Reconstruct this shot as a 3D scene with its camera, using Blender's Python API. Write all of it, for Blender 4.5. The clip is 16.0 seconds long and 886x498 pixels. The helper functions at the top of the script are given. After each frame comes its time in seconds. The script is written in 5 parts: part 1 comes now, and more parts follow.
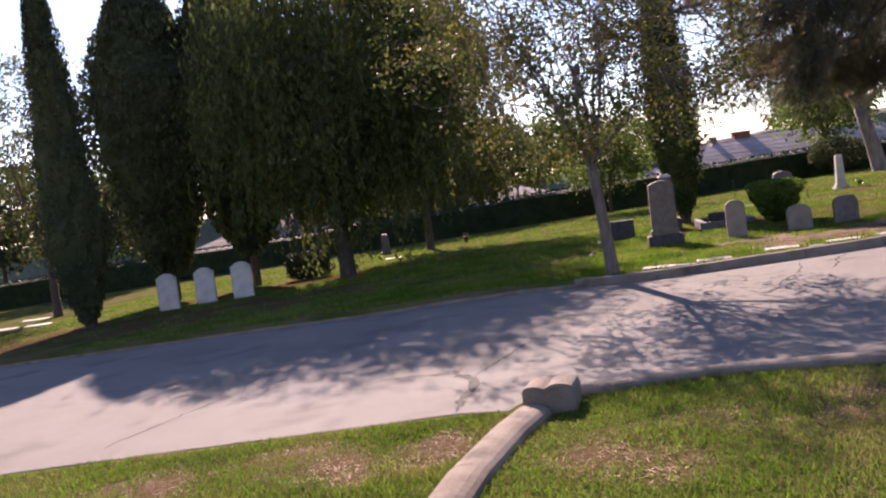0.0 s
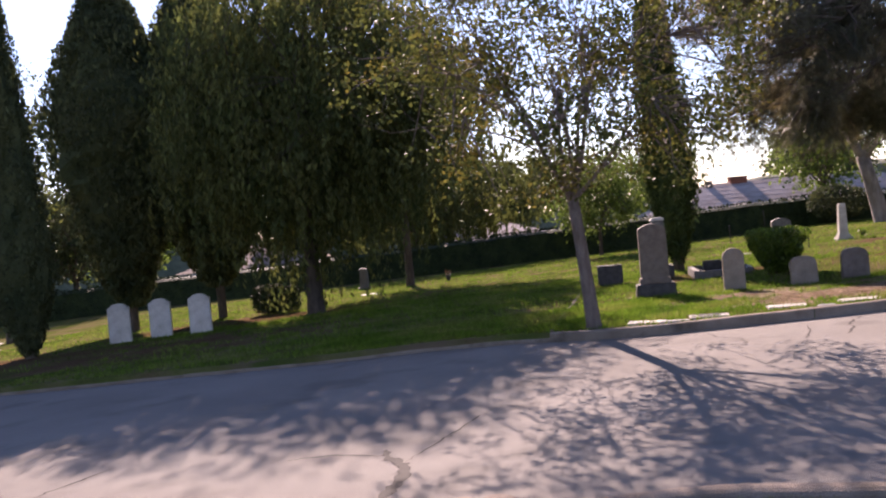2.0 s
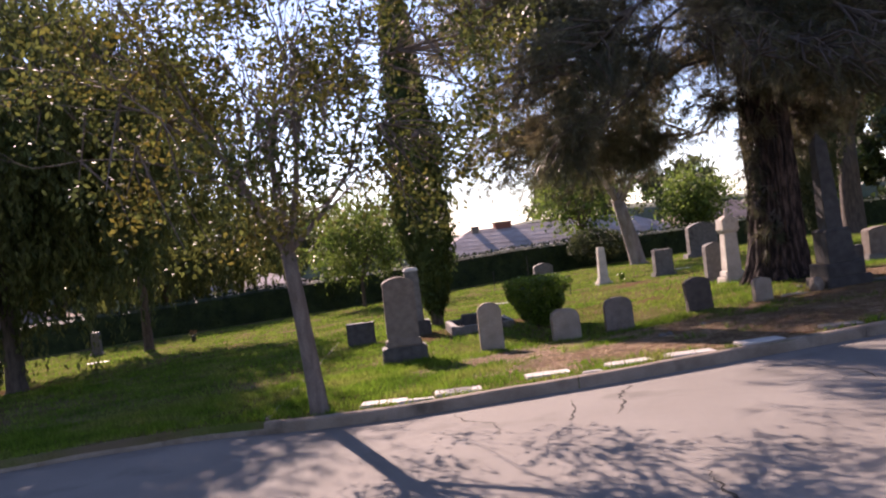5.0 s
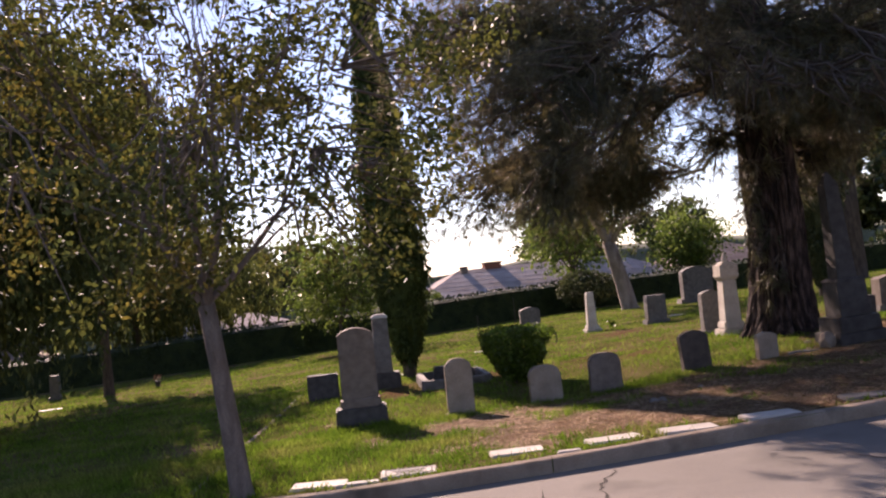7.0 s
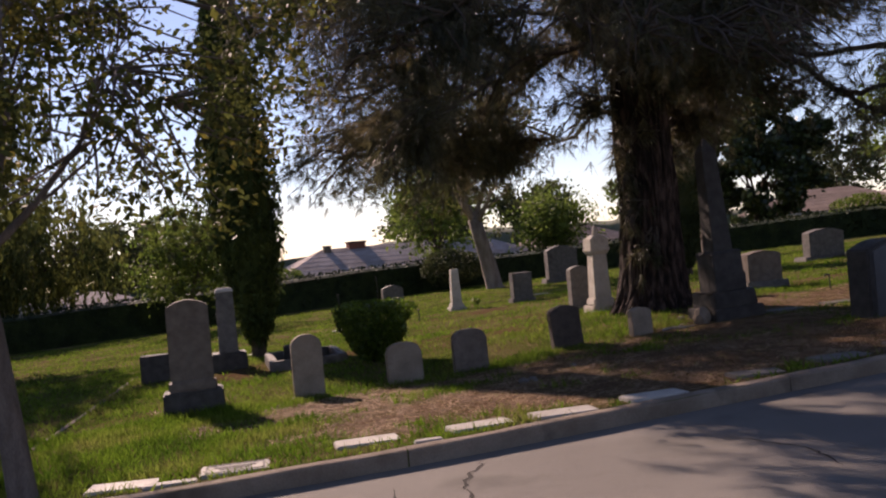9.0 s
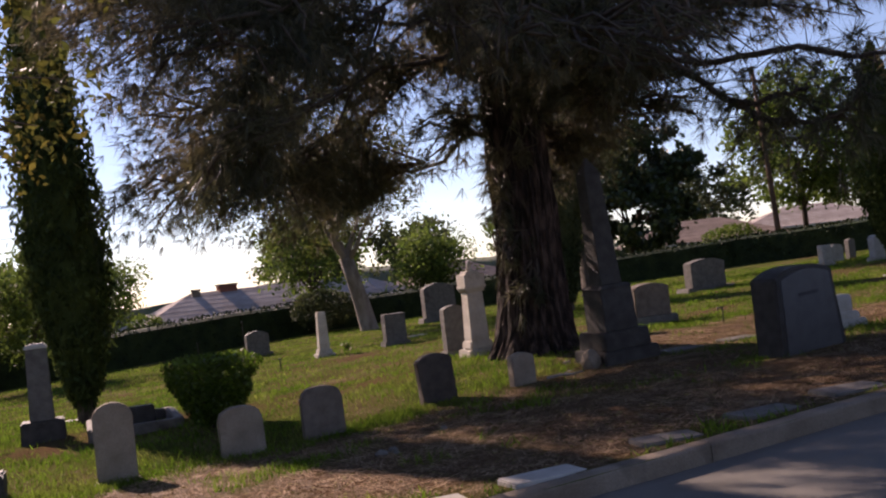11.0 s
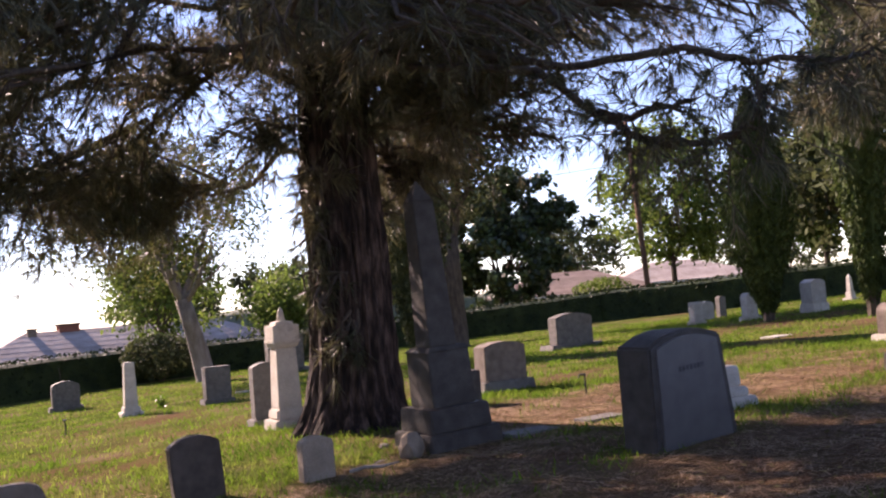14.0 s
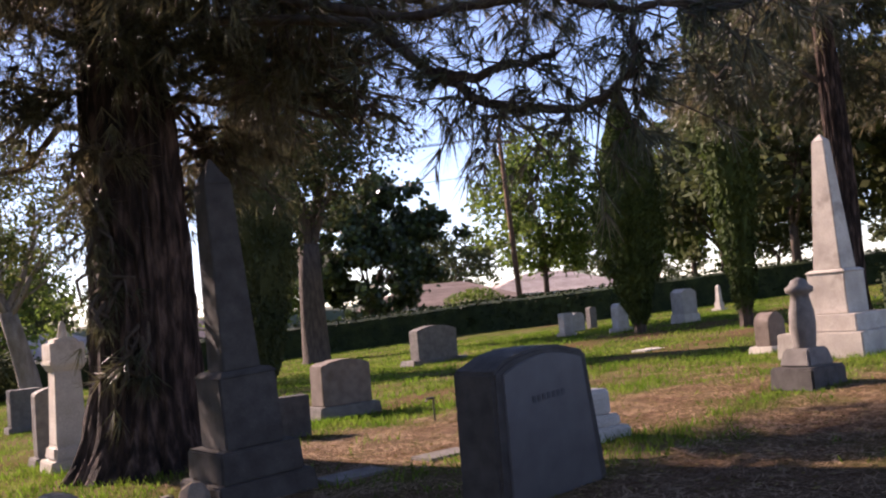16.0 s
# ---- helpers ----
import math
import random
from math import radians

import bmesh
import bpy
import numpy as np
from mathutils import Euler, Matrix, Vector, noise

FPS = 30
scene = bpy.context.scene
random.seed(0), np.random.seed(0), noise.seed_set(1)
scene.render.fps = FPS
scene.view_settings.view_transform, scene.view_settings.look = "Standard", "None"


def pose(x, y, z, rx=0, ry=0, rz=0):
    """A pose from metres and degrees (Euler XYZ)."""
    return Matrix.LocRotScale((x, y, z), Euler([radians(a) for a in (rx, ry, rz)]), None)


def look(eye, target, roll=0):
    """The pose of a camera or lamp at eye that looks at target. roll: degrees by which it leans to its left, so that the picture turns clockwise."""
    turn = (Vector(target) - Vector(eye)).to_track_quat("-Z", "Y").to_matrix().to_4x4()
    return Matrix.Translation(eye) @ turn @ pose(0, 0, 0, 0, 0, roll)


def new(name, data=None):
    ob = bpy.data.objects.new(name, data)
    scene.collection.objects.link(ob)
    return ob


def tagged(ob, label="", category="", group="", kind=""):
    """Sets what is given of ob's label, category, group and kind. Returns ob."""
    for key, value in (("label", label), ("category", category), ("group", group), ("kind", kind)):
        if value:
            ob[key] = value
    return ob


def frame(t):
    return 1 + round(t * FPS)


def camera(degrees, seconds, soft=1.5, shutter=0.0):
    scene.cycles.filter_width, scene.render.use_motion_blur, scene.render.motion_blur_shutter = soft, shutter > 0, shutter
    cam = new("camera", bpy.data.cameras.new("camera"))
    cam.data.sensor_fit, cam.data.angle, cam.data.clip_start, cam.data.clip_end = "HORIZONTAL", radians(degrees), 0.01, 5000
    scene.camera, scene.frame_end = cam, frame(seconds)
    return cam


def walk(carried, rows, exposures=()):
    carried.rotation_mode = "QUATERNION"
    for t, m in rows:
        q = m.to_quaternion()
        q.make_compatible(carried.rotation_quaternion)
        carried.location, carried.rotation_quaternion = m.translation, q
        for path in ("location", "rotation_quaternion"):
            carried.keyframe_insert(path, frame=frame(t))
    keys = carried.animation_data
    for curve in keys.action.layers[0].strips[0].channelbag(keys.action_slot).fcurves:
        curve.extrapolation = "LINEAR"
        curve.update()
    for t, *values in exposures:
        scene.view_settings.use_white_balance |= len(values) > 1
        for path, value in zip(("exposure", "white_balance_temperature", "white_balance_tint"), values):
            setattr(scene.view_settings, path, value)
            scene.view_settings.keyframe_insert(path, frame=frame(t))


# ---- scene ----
cam = camera(50.5, 16.0, soft=2.2)
PATH = [
    (0, (0.036, 0.044, 1.765), (0.000, 2.437, 1.584), -7.4),
    (0.5, (0.168, 0.524, 1.772), (0.163, 2.920, 1.627), -6.2),
    (1, (0.218, 0.991, 1.781), (0.299, 3.386, 1.639), -5.3),
    (1.5, (0.378, 1.504, 1.739), (0.432, 3.901, 1.648), -5.9),
    (2, (0.528, 1.966, 1.712), (0.518, 4.363, 1.616), -5.2),
    (2.5, (0.637, 2.490, 1.716), (0.852, 4.876, 1.556), -6.2),
    (3, (0.869, 2.924, 1.718), (1.099, 5.308, 1.542), -6.0),
    (3.5, (1.048, 3.368, 1.682), (1.514, 5.714, 1.492), -4.0),
    (4, (1.240, 3.857, 1.648), (1.764, 6.192, 1.466), -6.1),
    (4.5, (1.464, 4.277, 1.673), (1.848, 6.638, 1.495), -7.0),
    (5, (1.642, 4.742, 1.692), (2.203, 7.076, 1.660), -6.4),
    (5.2, (1.734, 4.934, 1.696), (2.312, 7.264, 1.676), -6.7),
    (7.3, (2.548, 6.581, 1.778), (3.151, 8.900, 1.890), -5.5),
    (7.5, (2.566, 6.694, 1.790), (3.233, 8.994, 1.936), -5.4),
    (8, (2.666, 6.936, 1.675), (3.298, 9.250, 1.750), -5.1),
    (8.5, (2.868, 7.330, 1.566), (3.583, 9.620, 1.615), -4.5),
    (9, (3.059, 7.786, 1.523), (3.965, 10.008, 1.511), -5.0),
    (9.5, (3.334, 8.218, 1.516), (4.295, 10.417, 1.528), -5.1),
    (10, (3.594, 8.632, 1.475), (4.642, 10.790, 1.477), -5.0),
    (10.2, (3.690, 8.820, 1.489), (4.811, 10.943, 1.505), -5.3),
    (12.3, (5.261, 10.380, 1.450), (6.497, 12.436, 1.525), -7.2),
    (12.5, (5.402, 10.511, 1.421), (6.703, 12.527, 1.484), -6.6),
    (13, (5.744, 10.886, 1.447), (7.166, 12.818, 1.518), -6.0),
    (13.5, (6.146, 11.197, 1.477), (7.528, 13.154, 1.619), -5.7),
    (14, (6.484, 11.538, 1.472), (7.934, 13.445, 1.616), -4.7),
    (14.5, (6.871, 11.903, 1.451), (8.323, 13.802, 1.654), -4.8),
    (15, (7.309, 12.172, 1.430), (8.762, 14.071, 1.620), -4.7),
    (15.5, (7.709, 12.529, 1.402), (9.433, 14.196, 1.499), -4.8),
    (16, (8.149, 12.724, 1.415), (9.834, 14.426, 1.564), -4.9),
]
EXPOSURES = [(0.0, 1.55, 6900, 37), (5.0, 1.6, 7000, 37), (7.3, 1.2, 7300, 38), (8.5, 0.7, 7300, 36), (10.2, 0.6, 7200, 33), (12.3, 1.3, 7100, 37), (14.5, 1.8, 7100, 37), (15.2, 1.6, 7000, 35), (16.0, 1.6, 7000, 35)]
walk(cam, [(t, look(eye, target, roll)) for t, eye, target, roll in PATH], EXPOSURES)

# ---- world, sun ----
SUN_EL, SUN_AZ = 27.5, -7.0
world = bpy.data.worlds.new("sky_world")
scene.world = world
world.use_nodes = True
wn = world.node_tree
sky = wn.nodes.new("ShaderNodeTexSky")
sky.sky_type = "NISHITA"
sky.sun_disc = False
sky.sun_elevation = radians(SUN_EL)
sky.sun_rotation = radians(SUN_AZ)
sky.air_density, sky.dust_density, sky.ozone_density = 1.0, 0.15, 3.0
sky.altitude = 1200
wn.nodes["Background"].inputs[1].default_value = 0.09
wn.links.new(sky.outputs[0], wn.nodes["Background"].inputs[0])
sun_data = bpy.data.lights.new("sun", "SUN")
sun_data.energy, sun_data.angle, sun_data.color = 5.0, radians(0.53), (1.0, 0.90, 0.76)
sun = new("sun", sun_data)
sun_to = Vector((math.sin(radians(SUN_AZ)) * math.cos(radians(SUN_EL)), math.cos(radians(SUN_AZ)) * math.cos(radians(SUN_EL)), math.sin(radians(SUN_EL))))
sun.matrix_world = look(sun_to * 60, (0, 0, 0))


# ---- materials ----
def material(name, colors, scale=4.0, rough=0.85, bump=0.3, fine=60.0, spots=None, island=0.0, sheen=0.0, obj_vary=0.0, thin=0.0, metal=0.0, distort=0.0, stretch=None, bare=False, spec=None):
    """Two-scale noise between the colours, optional darker stains, relief, and a shift for each island or object."""
    m = bpy.data.materials.new(name)
    m.use_nodes = True
    nt = m.node_tree
    n, l = nt.nodes, nt.links
    bsdf = n["Principled BSDF"]
    bsdf.inputs["Roughness"].default_value = rough
    bsdf.inputs["Metallic"].default_value = metal
    bsdf.inputs["Specular IOR Level"].default_value = spec if spec is not None else 0.5 if rough < 0.55 else 0.2
    co = n.new("ShaderNodeTexCoord")
    src = co.outputs["Object"]
    if stretch:
        mp = n.new("ShaderNodeMapping")
        mp.inputs["Scale"].default_value = stretch
        l.new(src, mp.inputs["Vector"])
        src = mp.outputs[0]
    big = n.new("ShaderNodeTexNoise")
    big.inputs["Scale"].default_value, big.inputs["Detail"].default_value, big.inputs["Distortion"].default_value = scale, 6, distort
    l.new(src, big.inputs["Vector"])
    ramp = n.new("ShaderNodeValToRGB")
    e = ramp.color_ramp.elements
    e[0].position, e[1].position = 0.32, 0.68
    e[0].color, e[1].color = (*colors[0], 1), (*colors[-1], 1)
    for k, c in enumerate(colors[1:-1]):
        x = e.new(0.32 + 0.36 * (k + 1) / (len(colors) - 1))
        x.color = (*c, 1)
    l.new(big.outputs[0], ramp.inputs[0])
    out = ramp.outputs[0]
    grain = n.new("ShaderNodeTexNoise")
    grain.inputs["Scale"].default_value, grain.inputs["Detail"].default_value = fine, 3
    l.new(src, grain.inputs["Vector"])
    mul = n.new("ShaderNodeMix")
    mul.data_type, mul.blend_type = "RGBA", "OVERLAY"
    mul.inputs["Factor"].default_value = 0.45
    l.new(out, mul.inputs["A"])
    l.new(grain.outputs[0], mul.inputs["B"])
    out = mul.outputs["Result"]
    if spots:
        st = n.new("ShaderNodeTexNoise")
        st.inputs["Scale"].default_value, st.inputs["Detail"].default_value = spots[1], 8
        l.new(src, st.inputs["Vector"])
        r2 = n.new("ShaderNodeValToRGB")
        r2.color_ramp.elements[0].position, r2.color_ramp.elements[1].position = spots[2], spots[2] + 0.12
        l.new(st.outputs[0], r2.inputs[0])
        mx = n.new("ShaderNodeMix")
        mx.data_type = "RGBA"
        l.new(r2.outputs[0], mx.inputs["Factor"])
        l.new(out, mx.inputs["A"])
        mx.inputs["B"].default_value = (*spots[0], 1)
        out = mx.outputs["Result"]
    if bare:
        at = n.new("ShaderNodeAttribute")
        at.attribute_name = "bare_earth"
        ml = n.new("ShaderNodeMix")
        ml.data_type = "RGBA"
        l.new(at.outputs["Fac"], ml.inputs["Factor"])
        l.new(out, ml.inputs["A"])
        rb = n.new("ShaderNodeValToRGB")
        rb.color_ramp.elements[0].color, rb.color_ramp.elements[1].color = (0.050, 0.030, 0.018, 1), (0.150, 0.092, 0.052, 1)
        rb.color_ramp.elements[0].position, rb.color_ramp.elements[1].position = 0.35, 0.66
        l.new(grain.outputs[0], rb.inputs[0])
        l.new(rb.outputs[0], ml.inputs["B"])
        out = ml.outputs["Result"]
    if island or obj_vary:
        hs = n.new("ShaderNodeHueSaturation")
        rnd = n.new("ShaderNodeNewGeometry").outputs["Random Per Island"] if island else n.new("ShaderNodeObjectInfo").outputs["Random"]
        mr = n.new("ShaderNodeMapRange")
        a = island or obj_vary
        mr.inputs["To Min"].default_value, mr.inputs["To Max"].default_value = 1 - a, 1 + a
        l.new(rnd, mr.inputs["Value"])
        l.new(mr.outputs[0], hs.inputs["Value"])
        l.new(out, hs.inputs["Color"])
        out = hs.outputs[0]
    l.new(out, bsdf.inputs["Base Color"])
    if bump:
        bp = n.new("ShaderNodeBump")
        bp.inputs["Strength"].default_value, bp.inputs["Distance"].default_value = bump, 0.02
        l.new(grain.outputs[0], bp.inputs["Height"])
        l.new(bp.outputs[0], bsdf.inputs["Normal"])
    if thin:
        tr = n.new("ShaderNodeBsdfTranslucent")
        l.new(out, tr.inputs["Color"])
        ms = n.new("ShaderNodeMixShader")
        ms.inputs[0].default_value = thin
        l.new(bsdf.outputs[0], ms.inputs[1])
        l.new(tr.outputs[0], ms.inputs[2])
        l.new(ms.outputs[0], n["Material Output"].inputs[0])
    return m


def plain(name, color, rough=0.6, metal=0.0):
    return material(name, [color, tuple(c * 0.85 for c in color)], 8, rough, 0.1, metal=metal)


LAWN = material("lawn_soil", [(0.045, 0.068, 0.016), (0.080, 0.096, 0.024), (0.135, 0.112, 0.055)], 0.8, 0.95, 0.9, 45, ((0.135, 0.100, 0.060), 0.55, 0.54), bare=True, spec=0.0)
ASPHALT = material("worn_asphalt", [(0.160, 0.144, 0.125), (0.200, 0.183, 0.160)], 0.5, 0.9, 0.5, 140, ((0.132, 0.120, 0.104), 0.9, 0.56))
CONCRETE = material("old_concrete", [(0.165, 0.125, 0.092), (0.25, 0.20, 0.155)], 3, 0.9, 0.5, 90, ((0.10, 0.08, 0.06), 2.2, 0.58))
PALE = material("pale_marker_stone", [(0.34, 0.31, 0.27), (0.46, 0.43, 0.38)], 5, 0.7, 0.3, 120, obj_vary=0.2)
GREY_GRANITE = material("grey_granite", [(0.110, 0.098, 0.086), (0.175, 0.158, 0.142)], 9, 0.7, 0.4, 160, ((0.075, 0.066, 0.058), 3, 0.60))
PINK_GRANITE = material("warm_granite", [(0.125, 0.095, 0.075), (0.190, 0.148, 0.120)], 8, 0.75, 0.4, 150, ((0.085, 0.066, 0.053), 3, 0.60))
DARK_GRANITE = material("dark_granite", [(0.045, 0.040, 0.036), (0.080, 0.072, 0.065)], 8, 0.65, 0.5, 150)
# grey-brown granite with the pine's shade put into its colour
SHADE_GRANITE = material("pine_shade_granite", [(0.040, 0.034, 0.030), (0.068, 0.060, 0.054)], 7, 0.75, 0.4, 120, ((0.04, 0.034, 0.03), 2.5, 0.58))
BLUE_GRANITE = material("smooth_grey_face", [(0.066, 0.062, 0.062), (0.096, 0.090, 0.090)], 6, 0.5, 0.15, 200)
BLUE_INK = material("carved_grey", [(0.058, 0.056, 0.058), (0.085, 0.082, 0.085)], 6, 0.7, 0.15, 200)
# marble toned down for the white obelisk's shaded front, plus stain spots
SHADED_MARBLE = material("shaded_stained_marble", [(0.32, 0.28, 0.235), (0.48, 0.43, 0.365)], 3, 0.65, 0.3, 80, ((0.17, 0.145, 0.115), 1.8, 0.55))
MARBLE = material("weathered_marble", [(0.42, 0.375, 0.315), (0.58, 0.53, 0.46)], 4, 0.6, 0.25, 80, ((0.28, 0.245, 0.20), 2.5, 0.58))
TAN_STONE = material("tan_stone", [(0.215, 0.165, 0.122), (0.295, 0.235, 0.178)], 5, 0.8, 0.35, 110, ((0.15, 0.118, 0.088), 4, 0.62))
BARK_PINE = material("pine_bark", [(0.009, 0.006, 0.005), (0.030, 0.019, 0.015), (0.105, 0.068, 0.054)], 6, 0.95, 1.0, 30, stretch=(2.2, 2.2, 0.5))
BARK_GREY = material("smooth_grey_bark", [(0.16, 0.13, 0.105), (0.29, 0.25, 0.21)], 5, 0.9, 0.4, 50, stretch=(1, 1, 0.4))
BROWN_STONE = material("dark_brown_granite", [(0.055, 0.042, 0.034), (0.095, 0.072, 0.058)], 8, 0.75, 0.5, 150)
BARK_CRAPE = material("grey_brown_bark", [(0.10, 0.077, 0.063), (0.175, 0.14, 0.118)], 6, 0.95, 0.5, 60, stretch=(2, 2, 0.5))
BARK_DARK = material("dark_bark", [(0.05, 0.038, 0.03), (0.11, 0.085, 0.065)], 6, 0.95, 0.7, 40, stretch=(2, 2, 0.5))
LEAF_CRAPE = material("yellow_green_leaf", [(0.042, 0.056, 0.018), (0.082, 0.092, 0.022), (0.135, 0.105, 0.022)], 0.9, 0.6, 0, 30, island=0.5, thin=0.38)
NEEDLE = material("pine_needle", [(0.040, 0.046, 0.022), (0.085, 0.083, 0.040), (0.170, 0.130, 0.070)], 0.7, 0.5, 0, 30, island=0.5, thin=0.42)
LEAF_CYPRESS = material("cypress_foliage", [(0.026, 0.046, 0.014), (0.075, 0.105, 0.026)], 1.5, 0.8, 0, 30, island=0.5, thin=0.25)
LEAF_DARK = material("dark_conifer_foliage", [(0.034, 0.050, 0.022), (0.085, 0.095, 0.036)], 0.8, 0.8, 0, 30, island=0.45, thin=0.3)
LEAF_PEPPER = material("pepper_tree_foliage", [(0.050, 0.072, 0.020), (0.12, 0.125, 0.034)], 0.8, 0.7, 0, 30, island=0.45, thin=0.45)
LEAF_GREEN = material("fresh_green_leaf", [(0.060, 0.105, 0.020), (0.135, 0.18, 0.036)], 1.5, 0.6, 0, 30, island=0.45, thin=0.5)
LEAF_MAGNOLIA = material("glossy_dark_leaf", [(0.020, 0.040, 0.014), (0.055, 0.085, 0.025)], 1.5, 0.45, 0, 30, island=0.5, thin=0.15)
LEAF_HEDGE = material("hedge_leaf", [(0.012, 0.022, 0.008), (0.030, 0.048, 0.014)], 2.0, 0.7, 0, 30, island=0.4, thin=0.12)
LEAF_BUSH = material("clipped_bush_leaf", [(0.050, 0.100, 0.012), (0.120, 0.19, 0.02)], 2.0, 0.4, 0, 30, island=0.45, thin=0.55)
GRASS = material("grass_blade", [(0.056, 0.115, 0.012), (0.105, 0.178, 0.018), (0.180, 0.190, 0.048)], 1.1, 0.8, 0, 30, island=0.5, thin=0.5, spec=0.05)
DRY_GRASS = material("dry_grass_blade", [(0.13, 0.105, 0.038), (0.24, 0.19, 0.085)], 1.5, 0.8, 0, 30, island=0.4, thin=0.3, spec=0.05)
LITTER = material("dry_needles", [(0.15, 0.085, 0.045), (0.36, 0.24, 0.14)], 3, 0.8, 0, 30, island=0.6)
ROOF_GREY = material("grey_shingles", [(0.30, 0.245, 0.22), (0.42, 0.355, 0.32)], 1.2, 1.0, 0.6, 30, obj_vary=0.2)
ROOF_BROWN = material("brown_shingles", [(0.20, 0.145, 0.12), (0.27, 0.20, 0.165)], 1.2, 0.9, 0.4, 30, obj_vary=0.15)
STUCCO = material("cream_stucco", [(0.55, 0.50, 0.43), (0.62, 0.57, 0.50)], 1, 0.9, 0.2, 60)
WHITE_PAINT = material("white_paint", [(0.72, 0.71, 0.68), (0.8, 0.79, 0.77)], 2, 0.6, 0.1, 40)
BRICK_RED = material("red_brick", [(0.24, 0.085, 0.055), (0.33, 0.13, 0.085)], 6, 0.9, 0.4, 40)
POLE_WOOD = material("creosoted_pole_wood", [(0.12, 0.065, 0.04), (0.19, 0.11, 0.07)], 3, 0.9, 0.5, 40, stretch=(4, 4, 0.3))
METAL_DARK = plain("dark_metal", (0.05, 0.045, 0.04), 0.5, 0.6)
CRACK = plain("crack_filler", (0.028, 0.024, 0.02), 0.9)
GLASS_DARK = plain("dark_window", (0.03, 0.035, 0.04), 0.1)


# ---- mesh helpers ----
K = 1.2  # plan units to metres


def ease(v, k):
    return k * math.tanh(v / k)


def ground(x, y):
    """Height of the lawn: a slope that flattens far off, a low mound round the pine, slight unevenness."""
    z = 0.288 + 0.04 * ease(x, 70) - 0.04 * ease(y, 75)
    z -= 16 * math.tanh(max(0.0, math.hypot(x, y) - 115) / 160)
    z += 0.14 * math.exp(-((x - 12.5) ** 2 + (y - 22.2) ** 2) / 7.0)
    z -= 0.12 * math.exp(-((x - 7.8) ** 2 + (y - 19.7) ** 2) / 3.4)
    z += 0.02 * noise.noise((x * 0.35, y * 0.35, 3.0)) + 0.05 * noise.noise((x * 0.09, y * 0.09, 7.0)) * min(1.0, math.hypot(x, y - 14) / 30)
    return z


def P(x, y, up=0.0):
    """A place on the lawn from plan units."""
    return Vector((x * K, y * K, ground(x * K, y * K) + up))


def link_mesh(name, verts, faces, mat, parent=None, label="", smooth=False):
    me = bpy.data.meshes.new(name)
    me.from_pydata([tuple(v) for v in verts], [], faces)
    me.materials.append(mat)
    if smooth:
        me.polygons.foreach_set("use_smooth", [True] * len(me.polygons))
    ob = new(name, me)
    ob.parent = parent
    if label:
        ob["label"] = label
    return ob


def link_arrays(name, v, f, mat, parent=None, label=""):
    """Fast path for large clouds of leaves: v (n,3) floats, f (m,k) indices."""
    me = bpy.data.meshes.new(name)
    k = f.shape[1]
    me.vertices.add(len(v))
    me.vertices.foreach_set("co", np.asarray(v, np.float32).ravel())
    me.loops.add(f.size)
    me.loops.foreach_set("vertex_index", f.astype(np.int32).ravel())
    me.polygons.add(len(f))
    me.polygons.foreach_set("loop_start", np.arange(0, f.size, k, dtype=np.int32))
    me.update(calc_edges=True)
    me.validate()
    me.materials.append(mat)
    ob = new(name, me)
    ob.parent = parent
    if label:
        ob["label"] = label
    return ob


def part(name, bm, mat, parent=None, label="", smooth=False):
    me = bpy.data.meshes.new(name)
    bm.normal_update()
    bm.to_mesh(me)
    bm.free()
    me.materials.append(mat)
    if smooth:
        me.polygons.foreach_set("use_smooth", [True] * len(me.polygons))
    ob = new(name, me)
    ob.parent = parent
    if label:
        ob["label"] = label
    return ob


def thing(name, m, label, category, group=""):
    ob = new(name)
    ob.matrix_world = m
    ob.empty_display_size = 0.1
    return tagged(ob, label, category, group)


def block(w, d, h, z=0.0, top=1.0, bev=0.015, x=0.0, y=0.0, rough=0.0, cuts=0, topd=None):
    """A bevelled block on z, its top scaled by top; rough: broken, rock-faced sides."""
    bm = bmesh.new()
    bmesh.ops.create_cube(bm, size=1)
    td = top if topd is None else topd
    for v in bm.verts:
        s, sd = (top, td) if v.co.z > 0 else (1.0, 1.0)
        v.co = Vector((v.co.x * w * s + x, v.co.y * d * sd + y, z + (v.co.z + 0.5) * h))
    if bev:
        bmesh.ops.bevel(bm, geom=bm.edges[:], offset=bev, segments=2, affect="EDGES", clamp_overlap=True)
    if rough:
        bmesh.ops.subdivide_edges(bm, edges=[e for e in bm.edges if e.calc_length() > 0.1], cuts=cuts or 5, use_grid_fill=True)
        for v in bm.verts:
            p = v.co * 9
            v.co += noise.noise_vector(p) * rough
    return bm


def merge(*bms):
    out = bmesh.new()
    for b in bms:
        me = bpy.data.meshes.new("tmp")
        b.to_mesh(me)
        b.free()
        out.from_mesh(me)
        bpy.data.meshes.remove(me)
    return out


